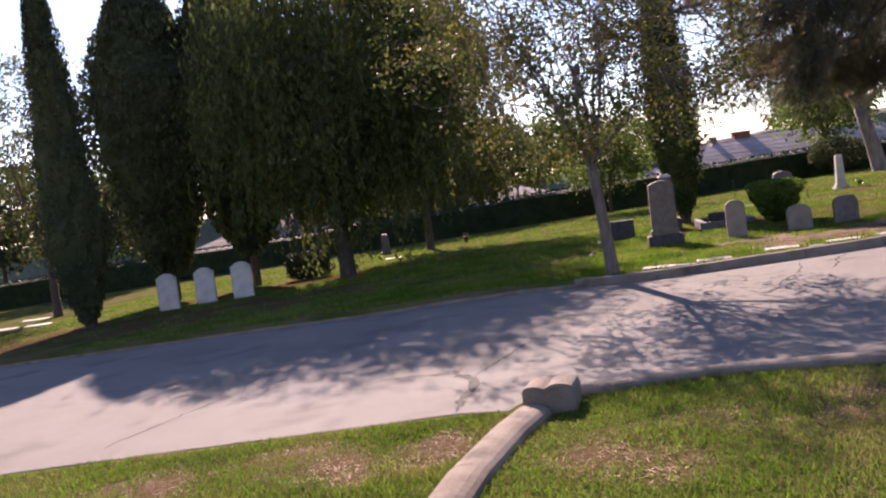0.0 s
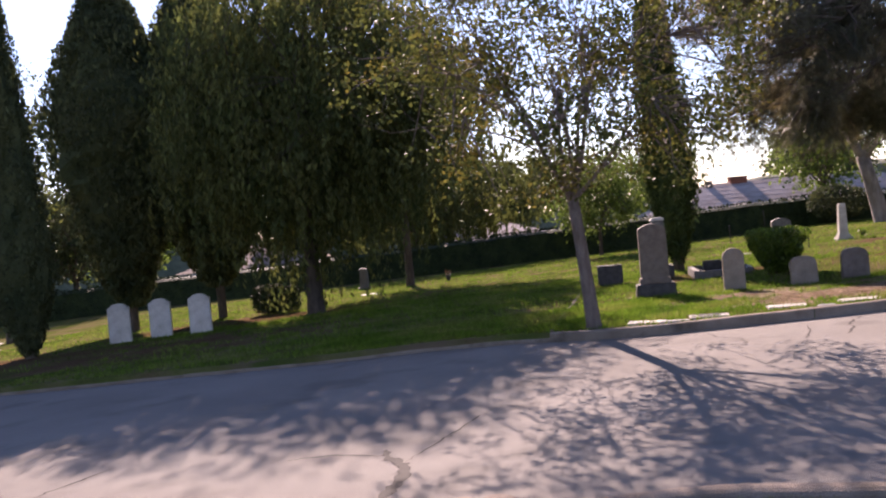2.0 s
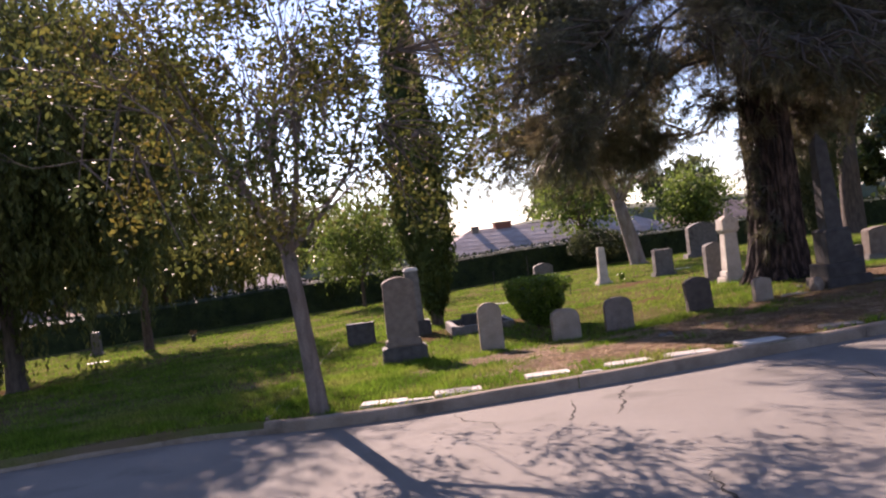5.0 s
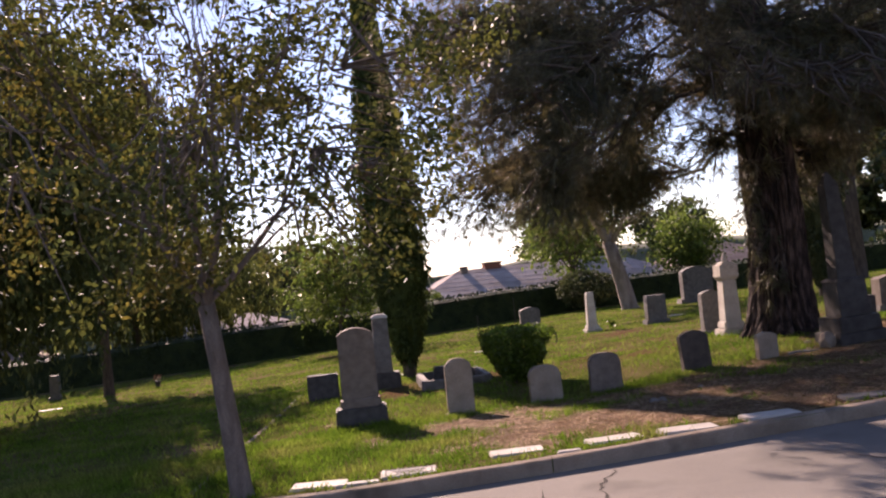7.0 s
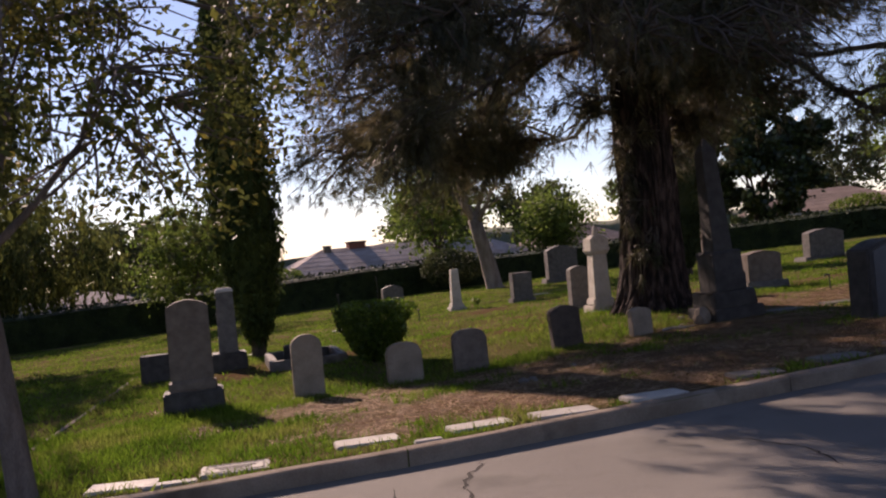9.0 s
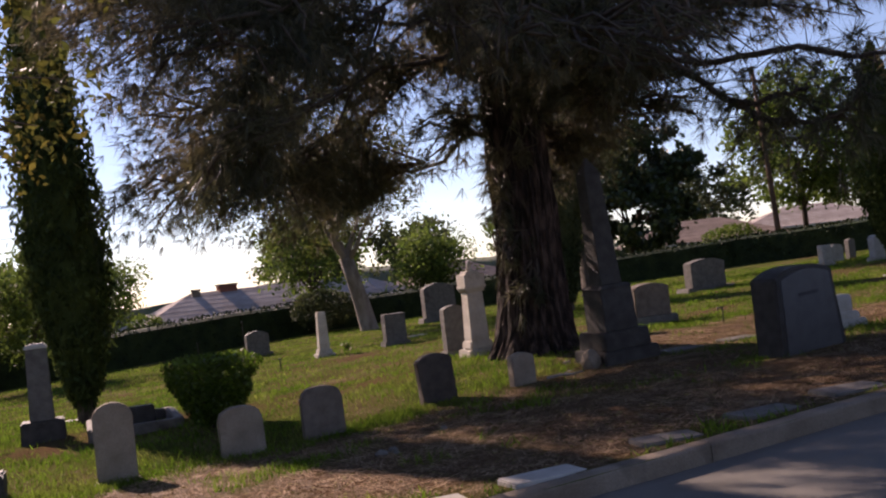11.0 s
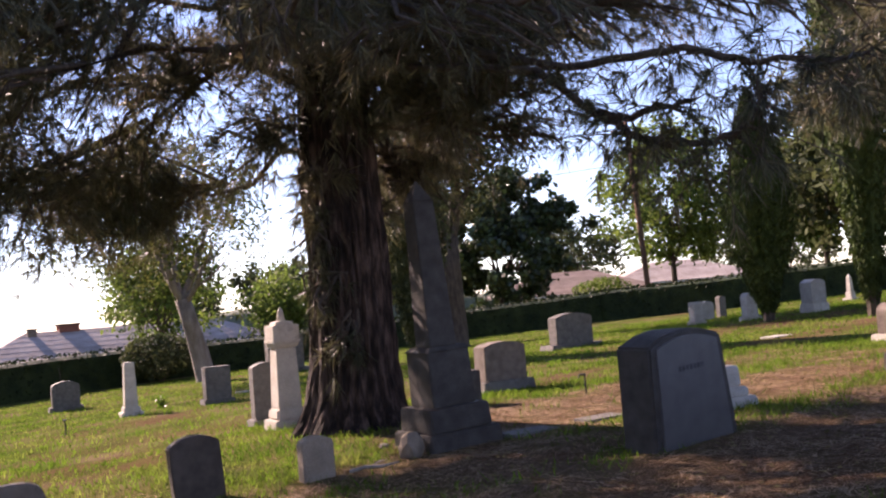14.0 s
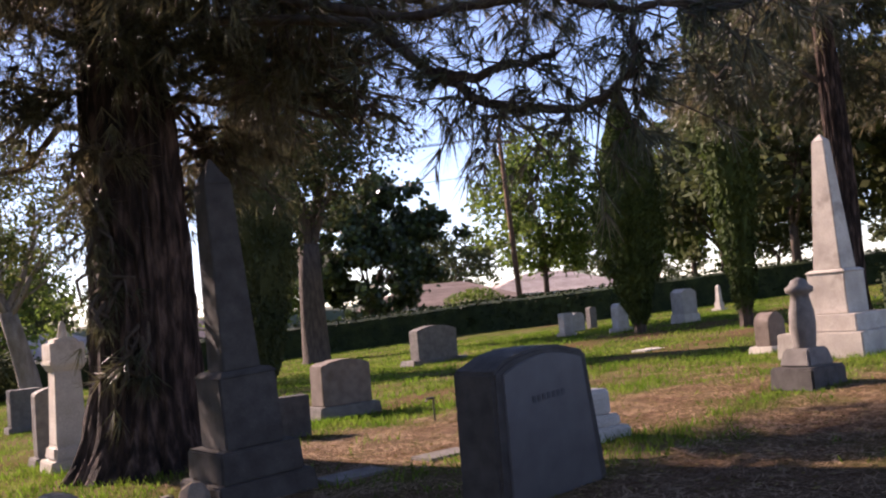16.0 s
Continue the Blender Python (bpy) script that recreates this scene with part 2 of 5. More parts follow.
def tablet(w, d, h, style="round", z=0.0, bev=0.012, n=14, taper=1.0, rough=0.0):
    """An upright stone slab whose top is round, arched, shouldered or pointed; its face looks to -y."""
    pts = []
    a = w / 2
    if style == "round":
        r = a
        pts = [(-a, 0)] + [(-a * math.cos(math.pi * i / n), h - r * 0.8 + r * 0.8 * math.sin(math.pi * i / n)) for i in range(n + 1)] + [(a, 0)]
    elif style == "arch":
        rise = 0.16 * w
        pts = [(-a, 0)] + [(-a + w * i / n, h - rise + rise * (1 - (2 * i / n - 1) ** 2)) for i in range(n + 1)] + [(a, 0)]
    elif style == "low":
        rise = 0.09 * w
        pts = [(-a, 0)] + [(-a + w * i / n, h - rise + rise * (1 - (2 * i / n - 1) ** 2)) for i in range(n + 1)] + [(a, 0)]
    elif style == "soft":
        rise = 0.30 * w
        pts = [(-a, 0)] + [(-a + w * i / n, h - rise + rise * math.sqrt(max(0, 1 - abs(2 * i / n - 1) ** 2.6))) for i in range(n + 1)] + [(a, 0)]
    elif style == "shoulder":
        pts = [(-a, 0), (-a, h * 0.90), (-a * 0.72, h * 0.915)] + [(-a * 0.72 * math.cos(math.pi * i / n), h * 0.915 + h * 0.085 * math.sin(math.pi * i / n)) for i in range(1, n)] + [(a * 0.72, h * 0.915), (a, h * 0.90), (a, 0)]
    elif style == "gable":
        pts = [(-a, 0), (-a, h * 0.86), (0, h), (a, h * 0.86), (a, 0)]
    else:
        pts = [(-a, 0), (-a, h), (a, h), (a, 0)]
    bm = bmesh.new()
    fr = [bm.verts.new(((x * (1 - (1 - taper) * (q / h))), -d / 2, z + q)) for x, q in pts]
    face = bm.faces.new(fr)
    res = bmesh.ops.extrude_face_region(bm, geom=[face])
    bmesh.ops.translate(bm, vec=(0, d, 0), verts=[g for g in res["geom"] if isinstance(g, bmesh.types.BMVert)])
    bmesh.ops.recalc_face_normals(bm, faces=bm.faces[:])
    bmesh.ops.bevel(bm, geom=[e for e in bm.edges if e.calc_face_angle(0) > 0.6], offset=bev, segments=2, affect="EDGES", clamp_overlap=True)
    if rough:
        for v in bm.verts:
            v.co += noise.noise_vector(v.co * 8) * rough
    return bm


def tube(verts, faces, path, radii, sides=8, ridge=0.0, cap=True):
    """Adds a tapering tube along a path to verts and faces."""
    start = len(verts)
    up = Vector((0, 0, 1))
    for i, (p, r) in enumerate(zip(path, radii)):
        p = Vector(p)
        d = (Vector(path[min(i + 1, len(path) - 1)]) - Vector(path[max(i - 1, 0)]))
        d = d.normalized() if d.length else up
        a = d.cross(Vector((1, 0, 0)) if abs(d.x) < 0.8 else Vector((0, 1, 0))).normalized()
        b = d.cross(a)
        for k in range(sides):
            t = 2 * math.pi * k / sides
            rr = r * (1 + ridge * noise.noise((math.cos(t) * 4, math.sin(t) * 4, p.z * 0.7)) + ridge * 0.8 * noise.noise((math.cos(t) * 13, math.sin(t) * 13, p.z * 1.6))) if ridge else r
            verts.append(p + a * math.cos(t) * rr + b * math.sin(t) * rr)
    for i in range(len(path) - 1):
        for k in range(sides):
            q = start + i * sides
            faces.append((q + k, q + (k + 1) % sides, q + sides + (k + 1) % sides, q + sides + k))
    if cap:
        faces.append(tuple(start + (len(path) - 1) * sides + k for k in range(sides)))


def rand_unit(rng, n):
    v = rng.normal(size=(n, 3))
    return v / np.linalg.norm(v, axis=1, keepdims=True)


def leaf_quads(rng, centers, size, aspect=0.5, droop=0.0):
    """One pointed quad for each centre, turned at random; droop turns the long axis downwards."""
    n = len(centers)
    a = rand_unit(rng, n)
    a[:, 2] -= droop
    a /= np.linalg.norm(a, axis=1, keepdims=True)
    b = np.cross(a, rand_unit(rng, n))
    b /= np.linalg.norm(b, axis=1, keepdims=True) + 1e-9
    s = (size * rng.uniform(0.6, 1.4, n))[:, None]
    v = np.stack([centers - a * s * 0.5, centers + b * s * aspect * 0.5, centers + a * s * 0.5, centers - b * s * aspect * 0.5], 1).reshape(-1, 3)
    return v, np.arange(4 * n).reshape(n, 4)


def needle_tufts(rng, centers, length, per=12, width=0.006, droop=0.35, axis=None):
    """Sprays of thin needles round each centre."""
    n = len(centers)
    base = rand_unit(rng, n) if axis is None else axis
    c = np.repeat(centers, per, 0)
    d = rand_unit(rng, n * per) * 0.75 + np.repeat(base, per, 0) * 0.8
    d[:, 2] -= droop
    d /= np.linalg.norm(d, axis=1, keepdims=True)
    s = np.cross(d, rand_unit(rng, n * per))
    s /= np.linalg.norm(s, axis=1, keepdims=True) + 1e-9
    ln = (length * rng.uniform(0.6, 1.2, n * per))[:, None]
    v = np.stack([c - s * width, c + s * width, c + d * ln], 1).reshape(-1, 3)
    return v, np.arange(3 * n * per).reshape(-1, 3)


def limbs(rng, verts, faces, tips, start, direction, length, radius, depth, spread=0.6, lift=0.1, kids=3, sides=6, shrink=0.68, bend=0.25):
    """Forking limbs; the ends are collected in tips with their direction."""
    steps = 4
    p, d = Vector(start), Vector(direction).normalized()
    path, radii = [p.copy()], [radius]
    for i in range(steps):
        d = (d + Vector(rng.normal(size=3)) * bend * 0.5 + Vector((0, 0, lift))).normalized()
        p = p + d * (length / steps)
        path.append(p.copy())
        radii.append(radius * (1 - 0.45 * (i + 1) / steps))
    tube(verts, faces, path, radii, sides)
    if depth <= 1:
        tips.extend([(q, d) for q in path[2:]])
    if depth > 0:
        for k in range(kids):
            w = Vector(rng.normal(size=3))
            w = (w - d * w.dot(d)).normalized()
            nd = (d + w * spread * rng.uniform(0.6, 1.3)).normalized()
            at_end = path[-1] if k < 2 else path[2 + int(rng.integers(0, 2))]
            limbs(rng, verts, faces, tips, at_end, nd, length * shrink * rng.uniform(0.75, 1.2), radii[-1] * 0.8, depth - 1, spread, lift, kids, max(4, sides - 1), shrink, bend)


# ---- ground, road, kerbs ----
FAR_X = np.array([-400, -60, -12, -6.3, -2.5, 0, 1.2, 2.0, 2.9, 4.7, 6.6, 8.0, 9.5, 13, 20, 60, 400]) * K
FAR_Y = np.array([60, 33, 17.4, 15.7, 14.6, 14.15, 13.75, 13.15, 12.75, 12.35, 12.12, 11.98, 11.86, 11.6, 11.2, 10.5, 10]) * K
NEAR_X = np.array([-400, -60, -10, -3.6, -1.7, 0.16, 0.62, 1.05, 1.44, 1.88, 2.29, 3.4, 8.0, 14, 60, 400]) * K
NEAR_Y = np.array([45, 19, 7.9, 6.95, 6.66, 6.38, 5.68, 5.75, 5.71, 5.54, 5.34, 4.95, 3.6, 2.4, -4, -14]) * K
LOOP = [(-0.5, -6), (-0.45, 0.5), (-0.36, 2.4), (-0.19, 3.7), (-0.05, 4.27), (0.06, 4.6), (0.18, 4.95), (0.34, 5.33)]
DROP = 0.20
BARE = [(8.6, 16.6, 3.2, 1.3, 1.0), (12.2, 15.8, 3.4, 1.1, 1.0), (14.8, 19.6, 2.4, 1.5, 0.85), (16.5, 15.7, 3.2, 1.1, 0.9), (11.3, 18.2, 2.2, 1.2, 0.8), (-2.1, 6.9, 1.3, 0.55, 0.6), (-0.7, 6.6, 0.9, 0.5, 0.55), (0.85, 4.85, 0.45, 0.45, 0.42), (2.6, 5.2, 0.7, 0.5, 0.25), (6.9, 24.2, 1.6, 1.4, 0.6), (24, 22, 4, 0.8, 0.6), (14, 30, 3, 1, 0.5), (30, 25, 5, 1.2, 0.6), (-6.5, 30.5, 3.5, 1.4, 0.9), (-9, 24, 7, 3, 0.7), (20, 20.5, 3, 0.7, 0.5), (9.5, 23.5, 2.5, 1.0, 0.55), (12.5, 26.5, 3, 0.9, 0.5), (15.5, 25, 3, 0.8, 0.5), (19, 22.8, 3, 0.9, 0.5), (26, 26, 5, 1.2, 0.6), (17.0, 18.2, 2.6, 0.9, 0.8), (7.6, 18.3, 2.4, 1.2, 0.85), (10.6, 15.1, 3.2, 0.6, 1.0)]


def bareness(x, y):
    """Where needles and bare earth take the place of grass: 0 to 1."""
    k = 0.0
    for cx, cy, rx, ry, w in BARE:
        q = ((x - cx) / rx) ** 2 + ((y - cy) / ry) ** 2
        if q < 3:
            k = max(k, w * min(1.0, max(0.0, 1.4 - q * 0.8)))
    k += 0.6 * noise.noise((x * 0.8, y * 0.8, 9)) + 0.55 * noise.noise((x * 2.4, y * 2.4, 2)) + 0.01
    return min(1.0, max(0.0, k))


def curve_at(x, xs, ys):
    return float(sum(np.interp(x + o, xs, ys) for o in (-0.24, -0.12, 0, 0.12, 0.24)) / 5)


def loop_x(y):
    return float(np.interp(y / K, [q[1] for q in LOOP], [q[0] for q in LOOP])) * K


def near_level(x, y):
    """The lawn inside the kerb is level with its top, the verge outside lies low beside the road."""
    a = min(1.0, max(0.0, (x - loop_x(y)) / 0.12 + 0.5))
    return -(1 - a) * (DROP - 0.035)


def build_ground():
    xs = np.unique(np.concatenate([np.linspace(-400, -60, 18), np.linspace(-60, -16, 30), np.arange(-16, 30, 0.22), np.linspace(30, 90, 36), np.linspace(90, 400, 18)]))
    far = np.concatenate([np.arange(0, 24, 0.3), np.linspace(24, 80, 50), np.linspace(84, 600, 24)])
    near = np.concatenate([np.arange(0, 9, 0.22), np.linspace(9, 40, 24), np.linspace(45, 400, 12)])
    rows, verts, faces = 0, [], []
    for x in xs:
        f, n = curve_at(x, FAR_X, FAR_Y), curve_at(x, NEAR_X, NEAR_Y)
        col = [(x, n - s, ground(x, n - s) + near_level(x, n - s)) for s in near[::-1]]
        col += [(x, n + 0.01 + (f - n - 0.02) * k / 4, ground(x, n + (f - n) * k / 4) - DROP - 0.1) for k in range(5)]
        col += [(x, f + s, ground(x, f + s)) for s in far]
        rows = len(col)
        verts += col
    for i in range(len(xs) - 1):
        for j in range(rows - 1):
            a = i * rows + j
            faces.append((a, a + rows, a + rows + 1, a + 1))
    ob = link_mesh("ground", verts, faces, LAWN, smooth=True)
    at = ob.data.attributes.new("bare_earth", "FLOAT", "POINT")
    at.data.foreach_set("value", [bareness(v[0], v[1]) for v in verts])
    return tagged(ob, "sunlit cemetery lawn with bare brown patches", "lawn", kind="structure")


def crossfall(k):
    """The lane's surface rises a little towards its far kerb."""
    return 0.07 * max(0.0, (k - 0.5) / 0.5) ** 1.5 + 0.012 * math.sin(math.pi * k)


def build_road():
    xs = np.unique(np.concatenate([np.linspace(-400, -20, 30), np.arange(-20, 30, 0.4), np.linspace(30, 400, 30)]))
    verts, faces, m = [], [], 15
    for x in xs:
        f, n = curve_at(x, FAR_X, FAR_Y) - 0.005, curve_at(x, NEAR_X, NEAR_Y) + 0.005
        for k in range(m):
            y = n + (f - n) * k / (m - 1)
            verts.append((x, y, ground(x, y) - DROP + crossfall(k / (m - 1))))
    for i in range(len(xs) - 1):
        for j in range(m - 1):
            a = i * m + j
            faces.append((a, a + m, a + m + 1, a + 1))
    return tagged(link_mesh("road", verts, faces, ASPHALT, smooth=True), "worn grey asphalt cemetery lane with cracks", "road", kind="structure")


ground_ob = build_ground()
road_ob = build_road()


def road_z(x, y):
    f, n = curve_at(x, FAR_X, FAR_Y), curve_at(x, NEAR_X, NEAR_Y)
    k = min(1.0, max(0.0, (y - n) / (f - n)))
    return ground(x, y) - DROP + crossfall(k)


def kerb_run(name, pts, width, rise, label, piece=1.8, round_off=0.05):
    """Kerb stones end to end along a plan line, with open joints."""
    root = tagged(new(name), label, "kerb", kind="structure")
    dense = []
    for (a, b) in zip(pts[:-1], pts[1:]):
        a, b = Vector(a), Vector(b)
        m = max(1, int((b - a).length / 0.25))
        dense += [a.lerp(b, i / m) for i in range(m)]
    dense.append(Vector(pts[-1]))
    step = max(2, int(piece / 0.25))
    for i in range(0, len(dense) - 1, step):
        seg = dense[i:min(i + step, len(dense) - 1) + 1]
        if len(seg) < 2:
            continue
        kerb_strip(seg, width, rise, root, round_off)
    return root


def kerb_strip(seg, width, rise, parent, round_off=0.05):
    r = min(round_off, width * 0.48)
    prof = [(-width / 2, -0.40)] + [(s * (width / 2 - r + r * math.cos(a)), rise - r * 0.55 + r * 0.55 * math.sin(a)) for s, arc in ((-1, (0.0, 0.4, 0.8, 1.2, 1.57)), (1, (1.57, 1.2, 0.8, 0.4, 0.0))) for a in arc] + [(width / 2, -0.40)]
    verts, faces, n = [], [], len(prof)
    for i, p in enumerate(seg):
        d = (seg[min(i + 1, len(seg) - 1)] - seg[max(i - 1, 0)]).normalized()
        side = Vector((-d.y, d.x, 0))
        q = p + d * (0.004 if i == 0 else -0.004 if i == len(seg) - 1 else 0)
        for u, v in prof:
            verts.append(Vector((q.x, q.y, ground(q.x, q.y))) + side * (u + 0.012 * noise.noise((q.x, q.y, 4))) + Vector((0, 0, v + 0.008 * noise.noise((q.x * 2, q.y * 2, u * 2)) + 0.004 * noise.noise((q.x * 9, q.y * 9, u * 9)))))
    for i in range(len(seg) - 1):
        for k in range(n - 1):
            q = i * n + k
            faces.append((q + 1, q + n + 1, q + n, q))
    faces.append(tuple(range(n)))
    faces.append(tuple((len(seg) - 1) * n + k for k in reversed(range(n))))
    link_mesh("kerb_stone", verts, faces, CONCRETE, parent)


kerb_run("kerb_far", [(x, curve_at(x, FAR_X, FAR_Y) + 0.07, 0) for x in np.arange(2.0, 34, 0.5)], 0.17, 0.012, "raised brown concrete kerb along the lawn", 3.6)
kerb_run("kerb_far_low", [(x, curve_at(x, FAR_X, FAR_Y) + 0.05, 0) for x in np.arange(-30, 2.01, 0.5)], 0.12, -0.06, "low worn concrete kerb in tree shade", 2.4)
kerb_run("kerb_near", [(x, curve_at(x, NEAR_X, NEAR_Y) - 0.07, 0) for x in np.arange(0.72, 26, 0.3)], 0.19, 0.075, "rounded concrete kerb round the near lawn", 2.5, 0.09)
kerb_run("kerb_return", [(x * K, y * K, 0) for x, y in LOOP], 0.26, 0.095, "curved concrete kerb return", 1.6, 0.12)
kerb_run("verge_edge", [(x, curve_at(x, NEAR_X, NEAR_Y) - 0.03, 0) for x in np.arange(-16, 0.37, 0.3)], 0.07, -DROP + 0.045, "thin flush concrete edging of the low verge", 3.0)


def kerb_end_block():
    """The lobed concrete block where the two kerbs meet."""
    t = thing("kerb_end_block", Matrix.Translation(P(0.47, 5.47, -0.15)) @ pose(0, 0, 0, 0, 0, -16), "lobed concrete block where two kerbs meet", "kerb block")
    bm = bmesh.new()
    pts = [(x * 0.86, z) for x, z in [(-0.21, 0), (-0.21, 0.31)] + [(-0.12 - 0.09 * math.cos(math.pi * i / 8), 0.315 + 0.03 * math.sin(math.pi * i / 8)) for i in range(1, 8)] + [(-0.02, 0.318)] + [(0.10 - 0.12 * math.cos(math.pi * i / 8), 0.315 + 0.045 * math.sin(math.pi * i / 8)) for i in range(1, 8)] + [(0.22, 0.30), (0.22, 0)]]
    face = bm.faces.new([bm.verts.new((x, -0.15, z)) for x, z in pts])
    r = bmesh.ops.extrude_face_region(bm, geom=[face])
    bmesh.ops.translate(bm, vec=(0, 0.30, 0), verts=[g for g in r["geom"] if isinstance(g, bmesh.types.BMVert)])
    bmesh.ops.recalc_face_normals(bm, faces=bm.faces[:])
    bmesh.ops.bevel(bm, geom=[e for e in bm.edges if e.calc_face_angle(0) > 0.7], offset=0.03, segments=3, affect="EDGES", clamp_overlap=True)
    part("block_body", bm, CONCRETE, t)


kerb_end_block()


def crack(pts, width, seed):
    """A jagged open crack in the asphalt, filled with dark dirt."""
    rng = np.random.default_rng(seed)
    dense = []
    for (x0, y0), (x1, y1) in zip(pts[:-1], pts[1:]):
        m = max(2, int(math.hypot(x1 - x0, y1 - y0) * K / 0.07))
        for i in range(m):
            dense.append(((x0 + (x1 - x0) * i / m) * K + rng.normal() * 0.016, (y0 + (y1 - y0) * i / m) * K + rng.normal() * 0.016))
    verts, faces = [], []
    for i, (x, y) in enumerate(dense):
        a, b = dense[max(i - 1, 0)], dense[min(i + 1, len(dense) - 1)]
        d = Vector((b[0] - a[0], b[1] - a[1], 0)).normalized()
        w = width * rng.uniform(0.3, 1.3) * min(1, 4 * i / len(dense) + 0.2, 4 * (len(dense) - i) / len(dense) + 0.1)
        for s in (-0.5, 0.5):
            verts.append((x - d.y * w * s, y + d.x * w * s, road_z(x, y) + 0.004))
        if i:
            faces.append((2 * i - 2, 2 * i, 2 * i + 1, 2 * i - 1))
    return link_mesh("crack", verts, faces, CRACK, road_ob)


for k, (pts, w) in enumerate([
    ([(-0.13, 6.6), (-0.05, 7.1), (0.04, 7.5), (0.03, 7.8), (-0.1, 8.1), (-0.13, 8.5)], 0.10),
    ([(-0.13, 8.2), (-0.5, 8.45), (-0.9, 8.5)], 0.025), ([(0.0, 7.9), (0.4, 8.8), (0.75, 9.6)], 0.02),
    ([(-3.0, 7.4), (-2.75, 8.1), (-2.35, 9.1)], 0.025),
    ([(4.0, 8.95), (3.85, 8.4), (3.6, 7.7), (3.45, 7.1), (3.33, 6.5)], 0.04), ([(2.7, 6.45), (3.1, 6.5), (3.5, 6.4), (4.2, 6.4)], 0.03), ([(3.6, 7.7), (3.9, 7.75), (4.15, 7.7)], 0.02),
    ([(4.3, 11.9), (4.15, 11.4), (3.95, 11.0)], 0.03), ([(3.35, 12.4), (3.3, 12.0), (3.5, 11.6), (3.35, 11.0)], 0.025), ([(5.0, 12.1), (4.7, 11.7), (4.5, 11.2), (4.3, 10.9)], 0.035),
    ([(6.3, 11.3), (6.4, 10.7), (6.2, 10.2)], 0.018),
]):
    crack(pts, w, k)


# ---- stones ----
YAW = -8.0


def stone_at(name, x, y, label, category="headstone", yaw=YAW, lean=0.0, group="headstones", sink=0.03):
    return thing(name, Matrix.Translation(P(x, y, -sink)) @ pose(0, 0, 0, 0, lean, yaw), label, category, group)


def headstone(x, y, w, d, h, style, mat, label, base=None, yaw=YAW, lean=0.0, rough=0.0, taper=1.0, base_mat=None, group="headstones"):
    t = stone_at("headstone", x, y, label, "headstone", yaw, lean, group)
    z = 0.0
    if base:
        bw, bd, bh = base
        part("base", block(bw, bd, bh, 0, 0.96, 0.015), base_mat or mat, t)
        z = bh
    part("tablet", tablet(w, d, h, style, z, taper=taper, rough=rough), mat, t)
    return t


SLABS = []


def on_slab(x, y):
    """Whether a place lies on one of the flat markers."""
    for cx, cy, hw, hd, c, s in SLABS:
        u, v = x - cx, y - cy
        if abs(u) < 1 and abs(v) < 1 and abs(u * c + v * s) < hw and abs(v * c - u * s) < hd:
            return True
    return False


def flat_marker(x, y, w, d, label, yaw=YAW, mat=None, border=False):
    a = math.radians(yaw)
    SLABS.append((x * K, y * K, w / 2 + 0.012, d / 2 + 0.03, math.cos(a), math.sin(a)))
    t = stone_at("flat_marker", x, y, label, "grave marker", yaw, 0, "flat grave markers along the kerb", 0.062)
    part("slab", block(w, d, 0.085, 0, 1.0, 0.01), mat or PALE, t)
    if border:
        for a, b, c, e in ((0, d * 0.36, w * 0.84, 0.02), (0, -d * 0.36, w * 0.84, 0.02), (-w * 0.41, 0, 0.02, d * 0.7), (w * 0.41, 0, 0.02, d * 0.7), (0, 0.03, w * 0.6, 0.03), (0, -0.04, w * 0.45, 0.025)):
            part("raised_line", block(c, e, 0.008, 0.082, 1.0, 0.0, a, b), GREY_GRANITE, t)
    return t


def obelisk(x, y, label, steps, die, shaft, mat, yaw=YAW, lean=0):
    """steps: (width, height) from below; die: width, height; shaft: foot, top, height, cap height."""
    t = stone_at("obelisk", x, y, label, "obelisk", yaw, lean, "obelisks")
    z = 0.0
    for w, h in steps:
        part("base_step", block(w, w, h, z, 0.97, 0.015), mat, t)
        z += h
    w, h = die
    part("die", merge(block(w, w, h, z, 0.96, 0.012), block(w * 1.05, w * 1.05, h * 0.08, z + h * 0.96, 0.8, 0.01)), mat, t)
    z += h * 1.04
    f, tp, h, c = shaft
    part("shaft", block(f, f, h, z, tp / f, 0.01), mat, t)
    part("cap", block(tp, tp, c, z + h, 0.05, 0.004), mat, t)
    return t


# markers past x 7 get a darker granite that carries their shade
for x, y, w, d, yw in ((2.82, 13.2, 0.56, 0.28, -17), (3.54, 13.0, 0.56, 0.34, -11), (4.48, 12.98, 0.56, 0.28, -8), (5.25, 12.7, 0.57, 0.26, -3), (5.83, 12.5, 0.58, 0.28, -9), (6.55, 12.4, 0.57, 0.28, -5), (7.5, 12.4, 0.5, 0.28, -17), (8.3, 12.34, 0.57, 0.3, -8), (9.07, 12.25, 0.57, 0.36, -13)):
    flat_marker(x, y, w, d, "pale flat grave marker with a carved border by the kerb" if x == 3.54 else "pale flat grave marker set in grass by the kerb" if x < 7 else "grey-brown flat marker toned dark for shade, in bare earth by the kerb", yw, GREY_GRANITE if x > 7 else None, border=x == 3.54)
# these two also have shade put into the stone colour
flat_marker(10.9, 15.83, 0.62, 0.34, "flat marker toned dark for shade, in brown needle litter", -4, GREY_GRANITE)
flat_marker(11.65, 15.68, 0.55, 0.3, "flat marker toned dark for shade, half buried in needle litter", -4, GREY_GRANITE)

